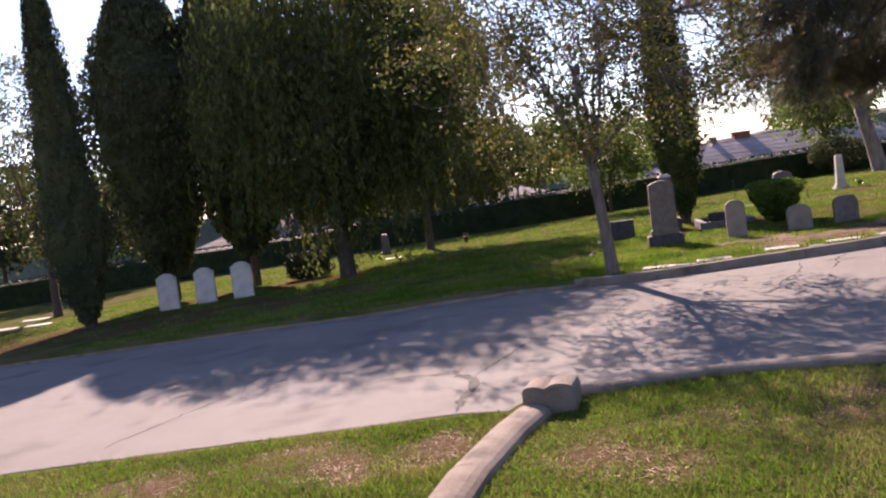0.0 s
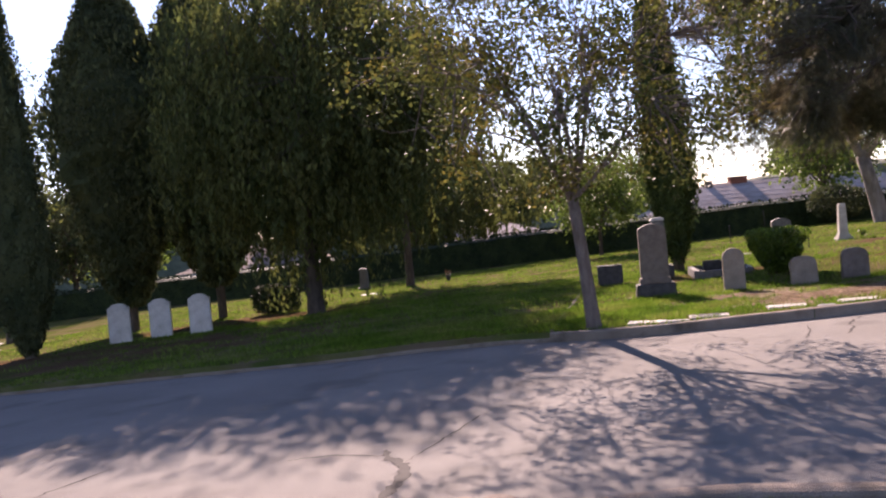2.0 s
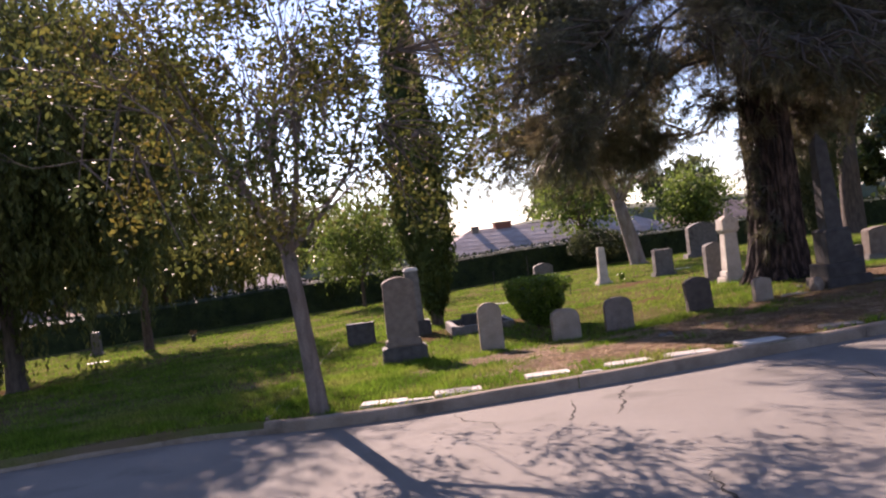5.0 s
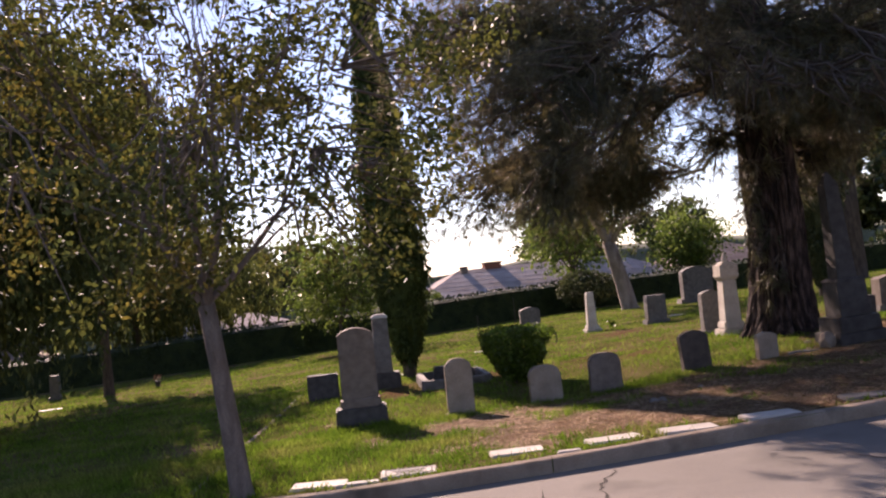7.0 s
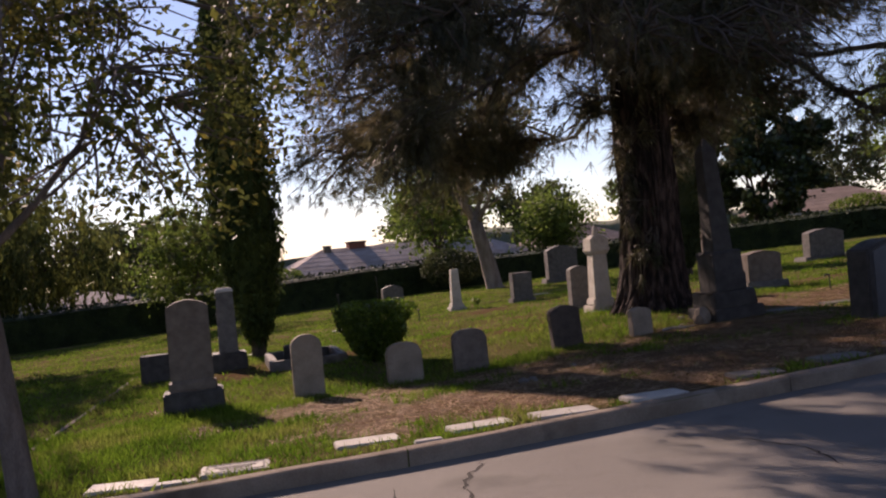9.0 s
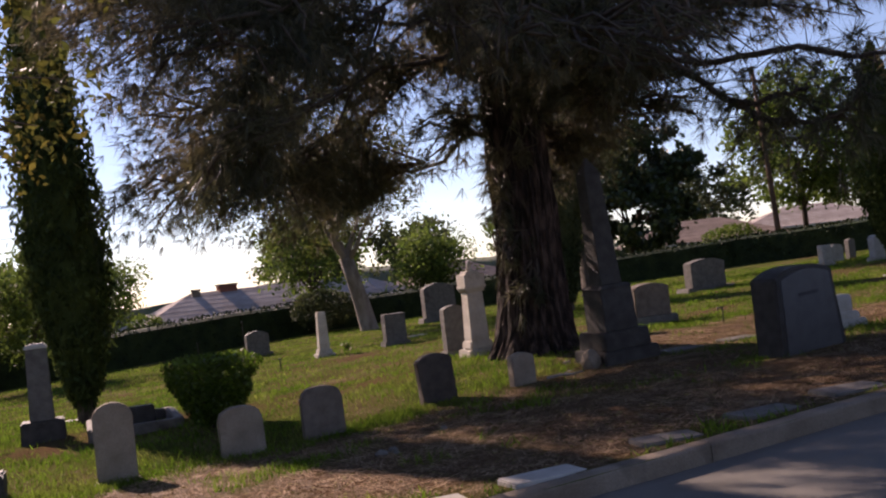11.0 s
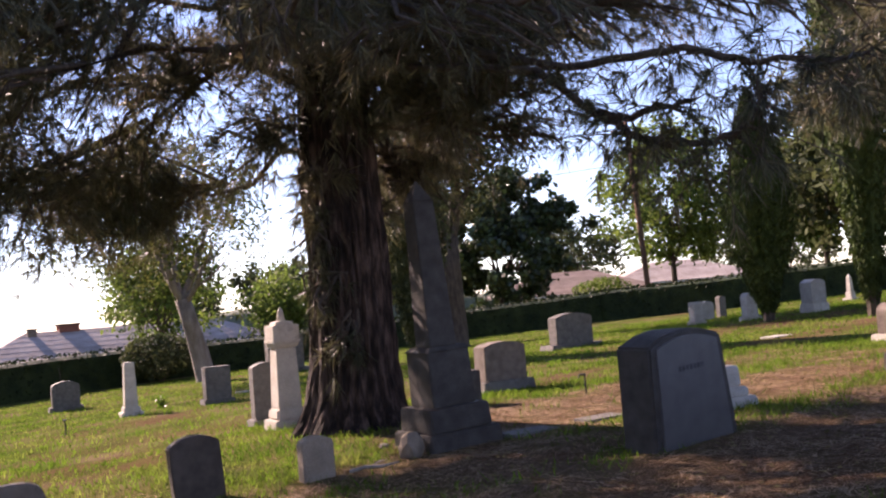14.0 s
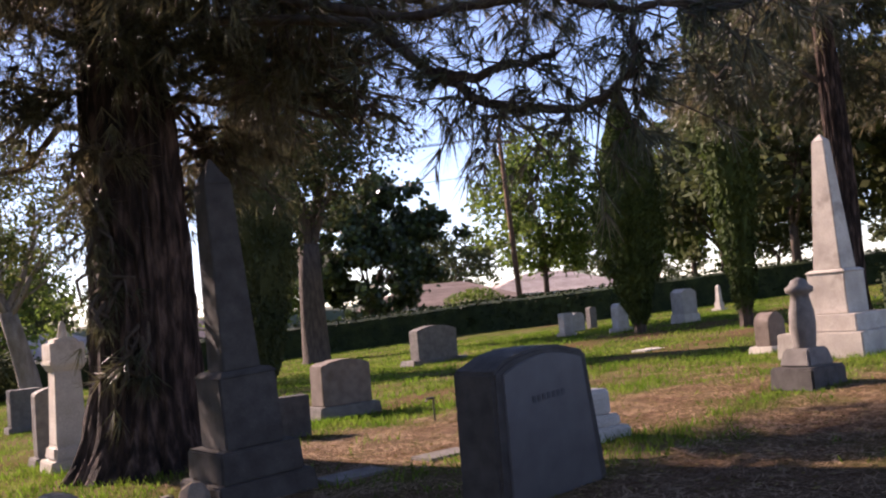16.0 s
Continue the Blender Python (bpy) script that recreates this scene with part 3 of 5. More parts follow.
# large tablet on a stepped plinth
t = stone_at("grave_monument", 3.76, 16.85, "tall warm-grey granite tablet on a rock-faced dark plinth", "monument")
part("plinth", block(0.76, 0.50, 0.30, 0, 0.97, 0.02, rough=0.014), DARK_GRANITE, t)
part("upper_plinth", block(0.62, 0.38, 0.14, 0.30, 0.92, 0.03), PINK_GRANITE, t)
part("tablet", tablet(0.54, 0.24, 1.02, "arch", 0.44, taper=0.97), PINK_GRANITE, t)
headstone(4.92, 16.45, 0.40, 0.10, 0.80, "round", TAN_STONE, "tan round-topped headstone on a low base", (0.48, 0.2, 0.05))
headstone(6.09, 16.62, 0.49, 0.15, 0.58, "soft", TAN_STONE, "low tan headstone with a curved top", lean=-2)
headstone(6.88, 16.55, 0.49, 0.15, 0.62, "soft", PINK_GRANITE, "low grey-brown headstone with a curved top", lean=-1)
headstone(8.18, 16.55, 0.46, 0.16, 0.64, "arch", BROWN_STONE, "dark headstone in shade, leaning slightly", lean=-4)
headstone(8.97, 16.14, 0.31, 0.17, 0.43, "arch", TAN_STONE, "small pale tan headstone with curved top", lean=-1)
headstone(3.8, 21.3, 0.62, 0.34, 0.52, "flat", DARK_GRANITE, "low dark granite block in shade", rough=0.006)
t = stone_at("grave_monument", 4.86, 21.3, "narrow tall grey monument with a pale cap", "monument")
part("base", block(0.66, 0.5, 0.36, 0, 0.96, 0.02), DARK_GRANITE, t)
part("shaft", block(0.36, 0.32, 1.12, 0.36, 0.86, 0.015), GREY_GRANITE, t)
part("cap", block(0.37, 0.34, 0.08, 1.48, 0.7, 0.02), MARBLE, t, "pale marble cap")
t = stone_at("grave_plot", 5.81, 20.3, "low stone plot coping with a dark headblock", "grave plot", group="")
for a, b, w, d in ((0, 0.8, 1.3, 0.14), (0, -0.8, 1.3, 0.14), (-0.6, 0, 0.14, 1.46), (0.6, 0, 0.14, 1.46)):
    part("coping", block(w, d, 0.2, 0, 0.97, 0.015, a, b), GREY_GRANITE, t)
part("headblock", block(0.7, 0.25, 0.34, 0.0, 0.95, 0.02, 0, 0.35), DARK_GRANITE, t)
headstone(11.68, 33.2, 0.75, 0.28, 0.72, "arch", GREY_GRANITE, "grey granite headstone on a wide base", (0.95, 0.42, 0.16))
t = stone_at("broken_column", 11.28, 27.35, "pale marble broken column on a stepped foot", "monument")
part("foot", block(0.50, 0.5, 0.12, 0, 0.97, 0.02), MARBLE, t)
part("upper_foot", block(0.38, 0.38, 0.12, 0.12, 0.9, 0.02), MARBLE, t)
part("shaft", block(0.29, 0.29, 0.98, 0.24, 0.74, 0.02), MARBLE, t)
headstone(12.70, 26.65, 0.58, 0.32, 0.72, "flat", GREY_GRANITE, "square grey granite block headstone on a base", (0.72, 0.46, 0.14), rough=0.005)
headstone(10.72, 20.52, 0.44, 0.22, 0.84, "arch", GREY_GRANITE, "grey granite tablet beside the pine", (0.56, 0.38, 0.12))
headstone(17.9, 33.9, 1.25, 0.4, 1.28, "arch", GREY_GRANITE, "wide grey granite tablet near the hedge", (1.6, 0.6, 0.2))

# marble pedestal monument with gabled cap and finial
t = stone_at("grave_monument", 10.37, 19.30, "weathered pale marble pedestal with gabled cap and finial", "monument")
part("base_step", block(0.52, 0.52, 0.15, 0, 0.97, 0.015), MARBLE, t)
part("base_step", block(0.43, 0.43, 0.16, 0.15, 0.9, 0.03), MARBLE, t)
part("die", block(0.33, 0.33, 0.80, 0.31, 0.84, 0.012), MARBLE, t)
part("cornice", merge(block(0.31, 0.31, 0.06, 1.11, 1.18, 0.01), block(0.39, 0.39, 0.07, 1.17, 1.0, 0.015)), MARBLE, t)
part("gable", merge(tablet(0.37, 0.36, 0.20, "gable", 1.24, 0.008), tablet(0.25, 0.25, 0.16, "gable", 1.32, 0.008)), MARBLE, t)
bm = bmesh.new()
bmesh.ops.create_uvsphere(bm, u_segments=12, v_segments=8, radius=0.065)
for v in bm.verts:
    v.co = Vector((v.co.x * (1 if v.co.z < 0 else 0.7), v.co.y * (1 if v.co.z < 0 else 0.7), v.co.z * 1.8 + 1.54))
part("finial", bm, MARBLE, t, smooth=True)

# this obelisk's shade is partly in its dark stone colour
obelisk(10.27, 16.16, "tall grey granite obelisk, toned dark for the pine's shade", [(0.84, 0.20), (0.70, 0.24)], (0.50, 0.58), (0.32, 0.235, 1.50, 0.22), SHADE_GRANITE, lean=-3)
headstone(11.90, 18.0, 0.46, 0.2, 0.50, "flat", DARK_GRANITE, "small dark granite block headstone", rough=0.006)
headstone(13.4, 19.1, 0.76, 0.34, 0.60, "low", PINK_GRANITE, "rock-faced reddish granite headstone on a rough base", (0.96, 0.52, 0.2), rough=0.014, base_mat=GREY_GRANITE)
headstone(20.05, 24.5, 1.18, 0.36, 0.80, "low", GREY_GRANITE, "wide light grey granite headstone on a long base", (1.7, 0.6, 0.14))

# large dark-sided stone with a smooth face
t = stone_at("headstone", 10.80, 14.07, "large dark rock-sided headstone with a smooth grey face", "headstone", -4, -3.5)
part("body", tablet(1.02, 0.38, 1.0, "low", 0.0, 0.02, taper=0.86, rough=0.012), DARK_GRANITE, t)
part("face_panel", tablet(0.84, 0.03, 0.92, "low", 0.03, 0.006, taper=0.88), BLUE_GRANITE, t, "smooth blue-grey granite face").location = (0, -0.196, 0)
for k in range(7):
    part("inscription", block(0.030, 0.006, 0.042, 0.66, 1.0, 0.002, -0.13 + 0.046 * k, -0.2125), BLUE_INK, t, "faint carved mark")
t = stone_at("grave_monument", 12.30, 14.78, "small pale marble stone on stepped base", "monument")
part("base_step", block(0.52, 0.42, 0.14, 0, 0.97, 0.02), MARBLE, t)
part("base_step", block(0.40, 0.3, 0.10, 0.14, 0.95, 0.02), MARBLE, t)
part("body", block(0.28, 0.2, 0.22, 0.24, 0.95, 0.02), MARBLE, t)

# far stones beside the hedge
headstone(25.65, 22.05, 0.60, 0.40, 0.68, "arch", PALE, "rough pale pinkish stone on a block base", (0.68, 0.5, 0.26), rough=0.012)
headstone(24.6, 24.65, 0.38, 0.24, 0.56, "flat", PALE, "small upright pale granite stone", (0.48, 0.36, 0.14))
headstone(26.5, 25.8, 0.54, 0.22, 0.62, "soft", PALE, "round-topped pale grey stone by the hedge")
headstone(24.4, 22.95, 0.40, 0.26, 0.66, "soft", PALE, "round-topped pale granite stone on a base", (0.54, 0.4, 0.14))
headstone(27.3, 25.9, 0.3, 0.2, 0.72, "arch", GREY_GRANITE, "narrow grey stone by the hedge")
obelisk(30.7, 24.0, "slim distant pale obelisk", [(0.4, 0.1)], (0.24, 0.2), (0.17, 0.12, 0.5, 0.1), MARBLE)
headstone(17.95, 16.2, 0.42, 0.26, 0.50, "round", PINK_GRANITE, "brown rounded headstone on a pale base", (0.60, 0.42, 0.12), base_mat=MARBLE)

# urn monument
t = stone_at("urn_monument", 14.56, 14.2, "grey stone pedestal topped by a carved urn form", "monument")
part("base", block(0.62, 0.5, 0.24, 0, 0.96, 0.02), DARK_GRANITE, t)
part("plinth", block(0.46, 0.36, 0.18, 0.24, 0.78, 0.02), GREY_GRANITE, t)
bm = bmesh.new()
prof = [(0.12, 0.42), (0.13, 0.50), (0.145, 0.64), (0.14, 0.78), (0.11, 0.90), (0.10, 0.96), (0.15, 0.985), (0.16, 1.03), (0.11, 1.06), (0.08, 1.11), (0.0, 1.14)]
rings = []
for r, z in prof:
    rings.append([bm.verts.new((r * math.cos(a * math.pi / 8), r * 0.85 * math.sin(a * math.pi / 8), z)) for a in range(16)])
for a, b in zip(rings[:-1], rings[1:]):
    for i in range(16):
        bm.faces.new((a[i], a[(i + 1) % 16], b[(i + 1) % 16], b[i]))
bmesh.ops.remove_doubles(bm, verts=bm.verts[:], dist=0.0005)
part("urn", bm, GREY_GRANITE, t, smooth=True)

# shade of the front face is put into the darker marble
obelisk(17.1, 14.95, "tall white marble obelisk on a stepped base", [(1.20, 0.34), (0.95, 0.22)], (0.54, 0.56), (0.39, 0.17, 1.70, 0.10), SHADED_MARBLE, yaw=-6)

for x, y in ((-7.3, 23.4), (-6.4, 23.6), (-5.41, 23.4)):
    headstone(x, y, 0.60, 0.14, 1.12, "shoulder", MARBLE, "white marble shouldered headstone under dark trees", group="three white headstones", yaw=2)
headstone(-2.68, 36.0, 0.36, 0.3, 0.80, "flat", GREY_GRANITE, "small grey pedestal stone", (0.5, 0.44, 0.14), taper=0.8)
for x, y, w in ((-13.6, 27.5, 1.0), (-12.3, 27.0, 0.9), (-14.2, 31, 1.1)):
    flat_marker(x, y, w, 0.5, "pale ledger slab lying in the far lawn", 5)

# a narrow concrete plot edging in the grass
edge_root = tagged(new("plot_edging"), "narrow pale concrete edging sunk in the lawn", "edging", kind="structure")
seg = [Vector((K * (1.68 + 1.9 * i / 24), K * (13.6 + 9.4 * i / 24), 0)) for i in range(25)]
for i in range(0, 24, 6):
    kerb_strip(seg[i:i + 7], 0.075, 0.016, edge_root)

# sprinkler standpipe
t = thing("standpipe", Matrix.Translation(P(12.98, 17.16, -0.02)), "thin rusty garden standpipe with a tap", "standpipe")
v, f = [], []
tube(v, f, [(0, 0, 0), (0, 0, 0.28)], [0.012, 0.012], 8)
link_mesh("riser", v, f, METAL_DARK, t)
v, f = [], []
tube(v, f, [(0.01, 0, 0.28), (-0.10, 0, 0.29), (-0.12, 0, 0.25)], [0.016, 0.014, 0.012], 8)
link_mesh("tap", v, f, METAL_DARK, t)


# ---- hedges, bushes ----
def hedge(name, pts, thick, height, seed, label, mat=LEAF_HEDGE, density=260, size=0.09, core_mat=None):
    """A clipped hedge along plan points: a dark twiggy core inside a skin of leaves."""
    rng = np.random.default_rng(seed)
    root = thing(name, Matrix.Identity(4), label, "hedge")
    verts, faces, cs = [], [], []
    prof = [(-thick / 2, -0.1), (-thick / 2, height * 0.9), (-thick / 4, height * 0.97), (thick / 4, height * 0.97), (thick / 2, height * 0.9), (thick / 2, -0.1)]
    dense = []
    for a, b in zip(pts[:-1], pts[1:]):
        m = max(1, int(math.hypot(b[0] - a[0], b[1] - a[1]) * K / 0.6))
        dense += [((a[0] + (b[0] - a[0]) * i / m) * K, (a[1] + (b[1] - a[1]) * i / m) * K) for i in range(m)]
    dense.append((pts[-1][0] * K, pts[-1][1] * K))
    for i, (x, y) in enumerate(dense):
        a, b = dense[max(0, i - 1)], dense[min(len(dense) - 1, i + 1)]
        d = Vector((b[0] - a[0], b[1] - a[1], 0)).normalized()
        g = ground(x, y)
        hh = 1 + 0.05 * noise.noise((x * 0.4, y * 0.4, 0))
        for u, w in prof:
            verts.append((x - d.y * u * 0.92, y + d.x * u * 0.92, g + w * hh * 0.97))
        if i:
            q = (i - 1) * 6
            faces += [(q + k + 1, q + k + 7, q + k + 6, q + k) for k in range(5)]
            n = int(density * 0.6)
            t = rng.uniform(0, 1, n)
            x0, y0 = dense[i - 1]
            top = rng.uniform(0, 1, n) < 0.35
            u = np.where(top, rng.uniform(-0.5, 0.5, n), np.where(rng.uniform(0, 1, n) < 0.7, -0.5, 0.5)) * thick
            z = np.where(top, height * 0.98, rng.uniform(0, 1, n) * height) * hh
            px, py = x0 + (x - x0) * t - d.y * u, y0 + (y - y0) * t + d.x * u
            cs.append(np.stack([px, py, g + z], 1) + rng.normal(0, 0.035, (n, 3)))
    for (x, y), (x2, y2) in ((dense[0], dense[1]), (dense[-1], dense[-2])):
        d = Vector((x - x2, y - y2, 0)).normalized()
        n = int(density * thick)
        u, z = rng.uniform(-0.5, 0.5, n) * thick, rng.uniform(0, 1, n) * height
        cs.append(np.stack([x - d.y * u, y + d.x * u, ground(x, y) + z], 1) + rng.normal(0, 0.035, (n, 3)))
    faces += [(0, 1, 2, 3, 4, 5), tuple(len(verts) - 6 + k for k in (5, 4, 3, 2, 1, 0))]
    link_mesh("core", verts, faces, mat, root)
    vv, ff = leaf_quads(rng, np.concatenate(cs), size, 0.65)
    link_arrays("foliage", vv, ff, mat, root)
    return root


hedge("hedge", [(-30, 47), (-10, 44.5), (5, 41.3), (10.8, 41.6), (16.4, 42.0)], 1.2, 1.55, 3, "long clipped dark green boundary hedge", density=170, size=0.13)
hedge("hedge", [(16.6, 42.0), (25, 39.5), (32, 34.8), (33.5, 29.5), (41, 22), (60, 12)], 1.2, 1.35, 4, "clipped dark green boundary hedge behind the graves", density=170, size=0.13)
hedge("hedge", [(20.5, 15.4), (23.5, 13.9)], 1.2, 1.0, 5, "low clipped green hedge block", density=420, size=0.07)


def shrub(name, x, y, rx, ry, h, n, size, mat, label, seed, boxy=2.6, flare=0.0, up=0.0):
    rng = np.random.default_rng(seed)
    root = thing(name, Matrix.Translation(P(x, y, -0.02)), label, "shrub")
    u = rand_unit(rng, n)
    k = (np.abs(u) ** boxy).sum(1) ** (-1 / boxy)
    r = rng.uniform(0, 1, n) ** 0.22
    lump = np.array([1 + 0.13 * noise.noise(Vector(q) * 2.6 + Vector((seed, 0, 0))) for q in u])
    c = u * (k * r * lump)[:, None]
    fl = 1 + flare * c[:, 2]
    c = np.stack([c[:, 0] * rx * fl, c[:, 1] * ry * fl, up + h * 0.55 + c[:, 2] * h * 0.47], 1)
    vv, ff = leaf_quads(rng, c, size, 0.55)
    link_arrays("foliage", vv, ff, mat, root)
    v, f = [], []
    for i in range(7):
        a = 2 * math.pi * i / 7
        tube(v, f, [(0.05 * math.cos(a), 0.05 * math.sin(a), 0), (rx * 0.35 * math.cos(a), ry * 0.35 * math.sin(a), h * 0.45), (rx * 0.7 * math.cos(a), ry * 0.7 * math.sin(a), up + h * 0.8)], [0.02, 0.014, 0.005], 5)
    link_mesh("stem", v, f, BARK_DARK, root)
    return root


shrub("clipped_bush", 6.42, 18.7, 0.50, 0.46, 1.0, 11000, 0.06, LEAF_BUSH, "clipped round-cornered green bush, sunlit on top", 11, 5.0, 0.40)
shrub("clipped_shrub", -4.35, 27.4, 0.75, 0.6, 0.98, 7000, 0.075, LEAF_HEDGE, "dark square clipped shrub under the trees", 17, 6.0)
shrub("shrub", 16.6, 40.2, 1.6, 1.2, 1.9, 3500, 0.16, LEAF_DARK, "dark loose shrub in front of the hedge", 12, 2.0)
shrub("shrub", 11.4, 46, 1.0, 0.8, 2.1, 1600, 0.16, LEAF_GREEN, "sunlit yellow-green shrub behind the hedge", 13, 2.0)
shrub("shrub", 9.3, 47, 0.6, 0.6, 1.8, 700, 0.14, LEAF_GREEN, "small sunlit shrub behind the hedge", 14, 2.0)
shrub("shrub", 44, 46, 2.6, 1.6, 2.3, 3000, 0.2, LEAF_GREEN, "bright green shrub behind the hedge", 15, 2.0)
shrub("shrub", 12.1, 28.0, 0.14, 0.14, 0.3, 120, 0.07, LEAF_BUSH, "small green tuft plant beside a column", 16, 2.0)


# ---- trees ----
def tree_root(x, y, label, name="tree"):
    return thing(name, Matrix.Translation(P(x, y, -0.05)), label, "tree")


def cypress(x, y, h, r, seed, label, n=16000, lean=(0, 0), mat=LEAF_CYPRESS, foot=0.25, size=0.13, bulge=0.4):
    """A columnar Italian cypress: dense upright sprays on a spindle, with small breaks."""
    rng = np.random.default_rng(seed)
    root = tree_root(x, y, label, "cypress_tree")
    v, f = [], []
    tube(v, f, [(0, 0, 0), (lean[0] * 0.5, lean[1] * 0.5, h * 0.5), (lean[0], lean[1], h * 0.97)], [0.16, 0.09, 0.02], 8)
    link_mesh("trunk", v, f, BARK_DARK, root)
    t = rng.uniform(0, 1, n) ** 0.9
    q = np.clip(t, 0.001, 1)
    prof = np.minimum(1, (q / bulge) ** 0.65 * 0.9 + 0.1) * np.minimum(1, ((1 - q) / (1 - bulge)) ** 0.85 + 0.03)
    a = rng.uniform(0, 2 * math.pi, n)
    lump = np.array([1 + 0.28 * noise.noise((math.cos(b) * 1.6, math.sin(b) * 1.6, k * h * 0.8 + seed)) + 0.16 * noise.noise((math.cos(b) * 5, math.sin(b) * 5, k * h * 2.2 + seed)) for b, k in zip(a, t)])
    rr = r * prof * lump * (rng.uniform(0, 1, n) ** 0.3)
    c = np.stack([rr * np.cos(a) + lean[0] * t, rr * np.sin(a) + lean[1] * t, foot + t * (h - foot)], 1)
    vv, ff = leaf_quads(rng, c, size, 0.4, droop=-1.2)
    link_arrays("crown", vv, ff, mat, root)
    v, f = [], []
    ks = [0.02 + 0.95 * i / 22 for i in range(23)]
    ps = [min(1, (q / bulge) ** 0.65 * 0.9 + 0.1) * min(1, ((1 - q) / (1 - bulge)) ** 0.85 + 0.03) for q in ks]
    tube(v, f, [(lean[0] * q, lean[1] * q, foot + q * (h - foot)) for q in ks], [r * p * 0.74 for p in ps], 18, 0.35)
    link_mesh("inner_foliage", v, f, mat, root)
    return root


cypress(5.62, 22.8, 10.5, 0.82, 21, "tall narrow dark Italian cypress behind the tablets", 22000, (-0.35, 0), bulge=0.22)
cypress(17.2, 26.2, 9.5, 1.05, 22, "dark Italian cypress behind the obelisk", 17000, mat=LEAF_DARK)
cypress(23.3, 21.7, 6.2, 1.0, 23, "sunlit Italian cypress among far graves", 16000, bulge=0.5)
cypress(22.6, 18.95, 13.5, 0.88, 24, "tall Italian cypress among far graves", 20000, bulge=0.5)
cypress(22.5, 15.2, 9.5, 0.80, 25, "tall Italian cypress behind the white obelisk", 14000)
cypress(-8.75, 21.9, 11.5, 1.0, 26, "tall dark cypress at the lawn's edge", 18000, (-0.2, 0), mat=LEAF_DARK, foot=0.1, bulge=0.2)
cypress(-8.3, 27.4, 12.0, 2.5, 27, "broad dense dark conifer in shade", 30000, mat=LEAF_DARK, foot=0.9, size=0.2, bulge=0.55)
cypress(-6.2, 28.8, 12.4, 2.8, 28, "broad dense dark conifer among others", 30000, mat=LEAF_DARK, foot=1.2, size=0.2, bulge=0.55)


def broadleaf(x, y, label, seed, trunk, h_fork, crown_c, crown_r, n, size, leaf, bark, droop=0.0, depth=2, kids=3, clump=0.3, aspect=0.5, lean=(0, 0), lift=0.1, spread=0.6, name="tree", strands=0, first=6, clumps=260, gap=0.0, twig=0.012, hang=(0.4, 1.4), low=-1.0):
    """Trunk, forking limbs, twigs to leaf clumps spread unevenly through the crown's volume, leaving gaps."""
    rng = np.random.default_rng(seed)
    root = tree_root(x, y, label, name)
    v, f, tips = [], [], []
    top = Vector((lean[0], lean[1], h_fork))
    path = [Vector((0, 0, -0.1)), Vector((lean[0] * 0.05, lean[1] * 0.05, 0.12)), Vector((lean[0] * 0.3, lean[1] * 0.3, h_fork * 0.35)), Vector((lean[0] * 0.65, lean[1] * 0.65, h_fork * 0.7)), top]
    tube(v, f, path, [trunk * 1.75, trunk * 1.15, trunk, trunk * 0.9, trunk * 0.85], 12, 0.08)
    cc, cr = np.array(crown_c, float), np.array(crown_r, float)
    for i in range(first):
        a = 2 * math.pi * (i + rng.uniform(-0.2, 0.2)) / first
        target = Vector(cc) + Vector((math.cos(a) * cr[0] * 0.6, math.sin(a) * cr[1] * 0.6, rng.uniform(-0.4, 0.6) * cr[2]))
        d = target - top
        limbs(rng, v, f, tips, top - Vector((0, 0, 0.15 * i * trunk)), d, d.length * 0.5, trunk * 0.42, depth, spread, lift, kids, 6)
    pts = np.array([q for q, _ in tips])
    keep = (((pts - cc) / cr) ** 2).sum(1) < 1.3
    pts = pts[keep] if keep.sum() > 20 else pts
    cl = []
    while len(cl) < clumps:
        u = rand_unit(rng, 1)[0] * rng.uniform(0, 1) ** 0.4
        w = 1 + 0.35 * noise.noise(Vector(u) * 1.7 + Vector((seed, 3, 1)))
        q = cc + u * cr * w
        if u[2] < low or noise.noise(Vector(q) * (1.6 / cr[0]) * 2.2 + Vector((0, seed, 0))) < gap - 0.35:
            continue
        cl.append(q)
    cl = np.array(cl)
    for q in cl:
        k = int(np.argmin(((pts - q) ** 2).sum(1)))
        s, e = Vector(pts[k]), Vector(q)
        m = s.lerp(e, 0.55) + Vector(rng.normal(0, 0.08, 3))
        tube(v, f, [s, m, e], [twig, twig * 0.7, twig * 0.3], 4, cap=False)
    link_mesh("trunk", v, f, bark, root, smooth=True)
    c = cl[rng.integers(0, len(cl), n)] + rng.normal(0, clump, (n, 3)) * np.array((1, 1, 0.8))
    if strands:
        k = rng.integers(0, len(cl), strands)
        ln = rng.uniform(hang[0], hang[1], strands)
        m = 30
        u = rng.uniform(0, 1, (strands, m))
        s = cl[k][:, None, :] + rng.normal(0, clump, (strands, 1, 3)) + rng.normal(0, 0.05, (strands, m, 3))
        s[:, :, 2] -= u * ln[:, None]
        c = np.concatenate([c, s.reshape(-1, 3)])
    c = c[c[:, 2] > 0.35]
    vv, ff = leaf_quads(rng, c, size, aspect, droop)
    link_arrays("crown", vv, ff, leaf, root)
    return root


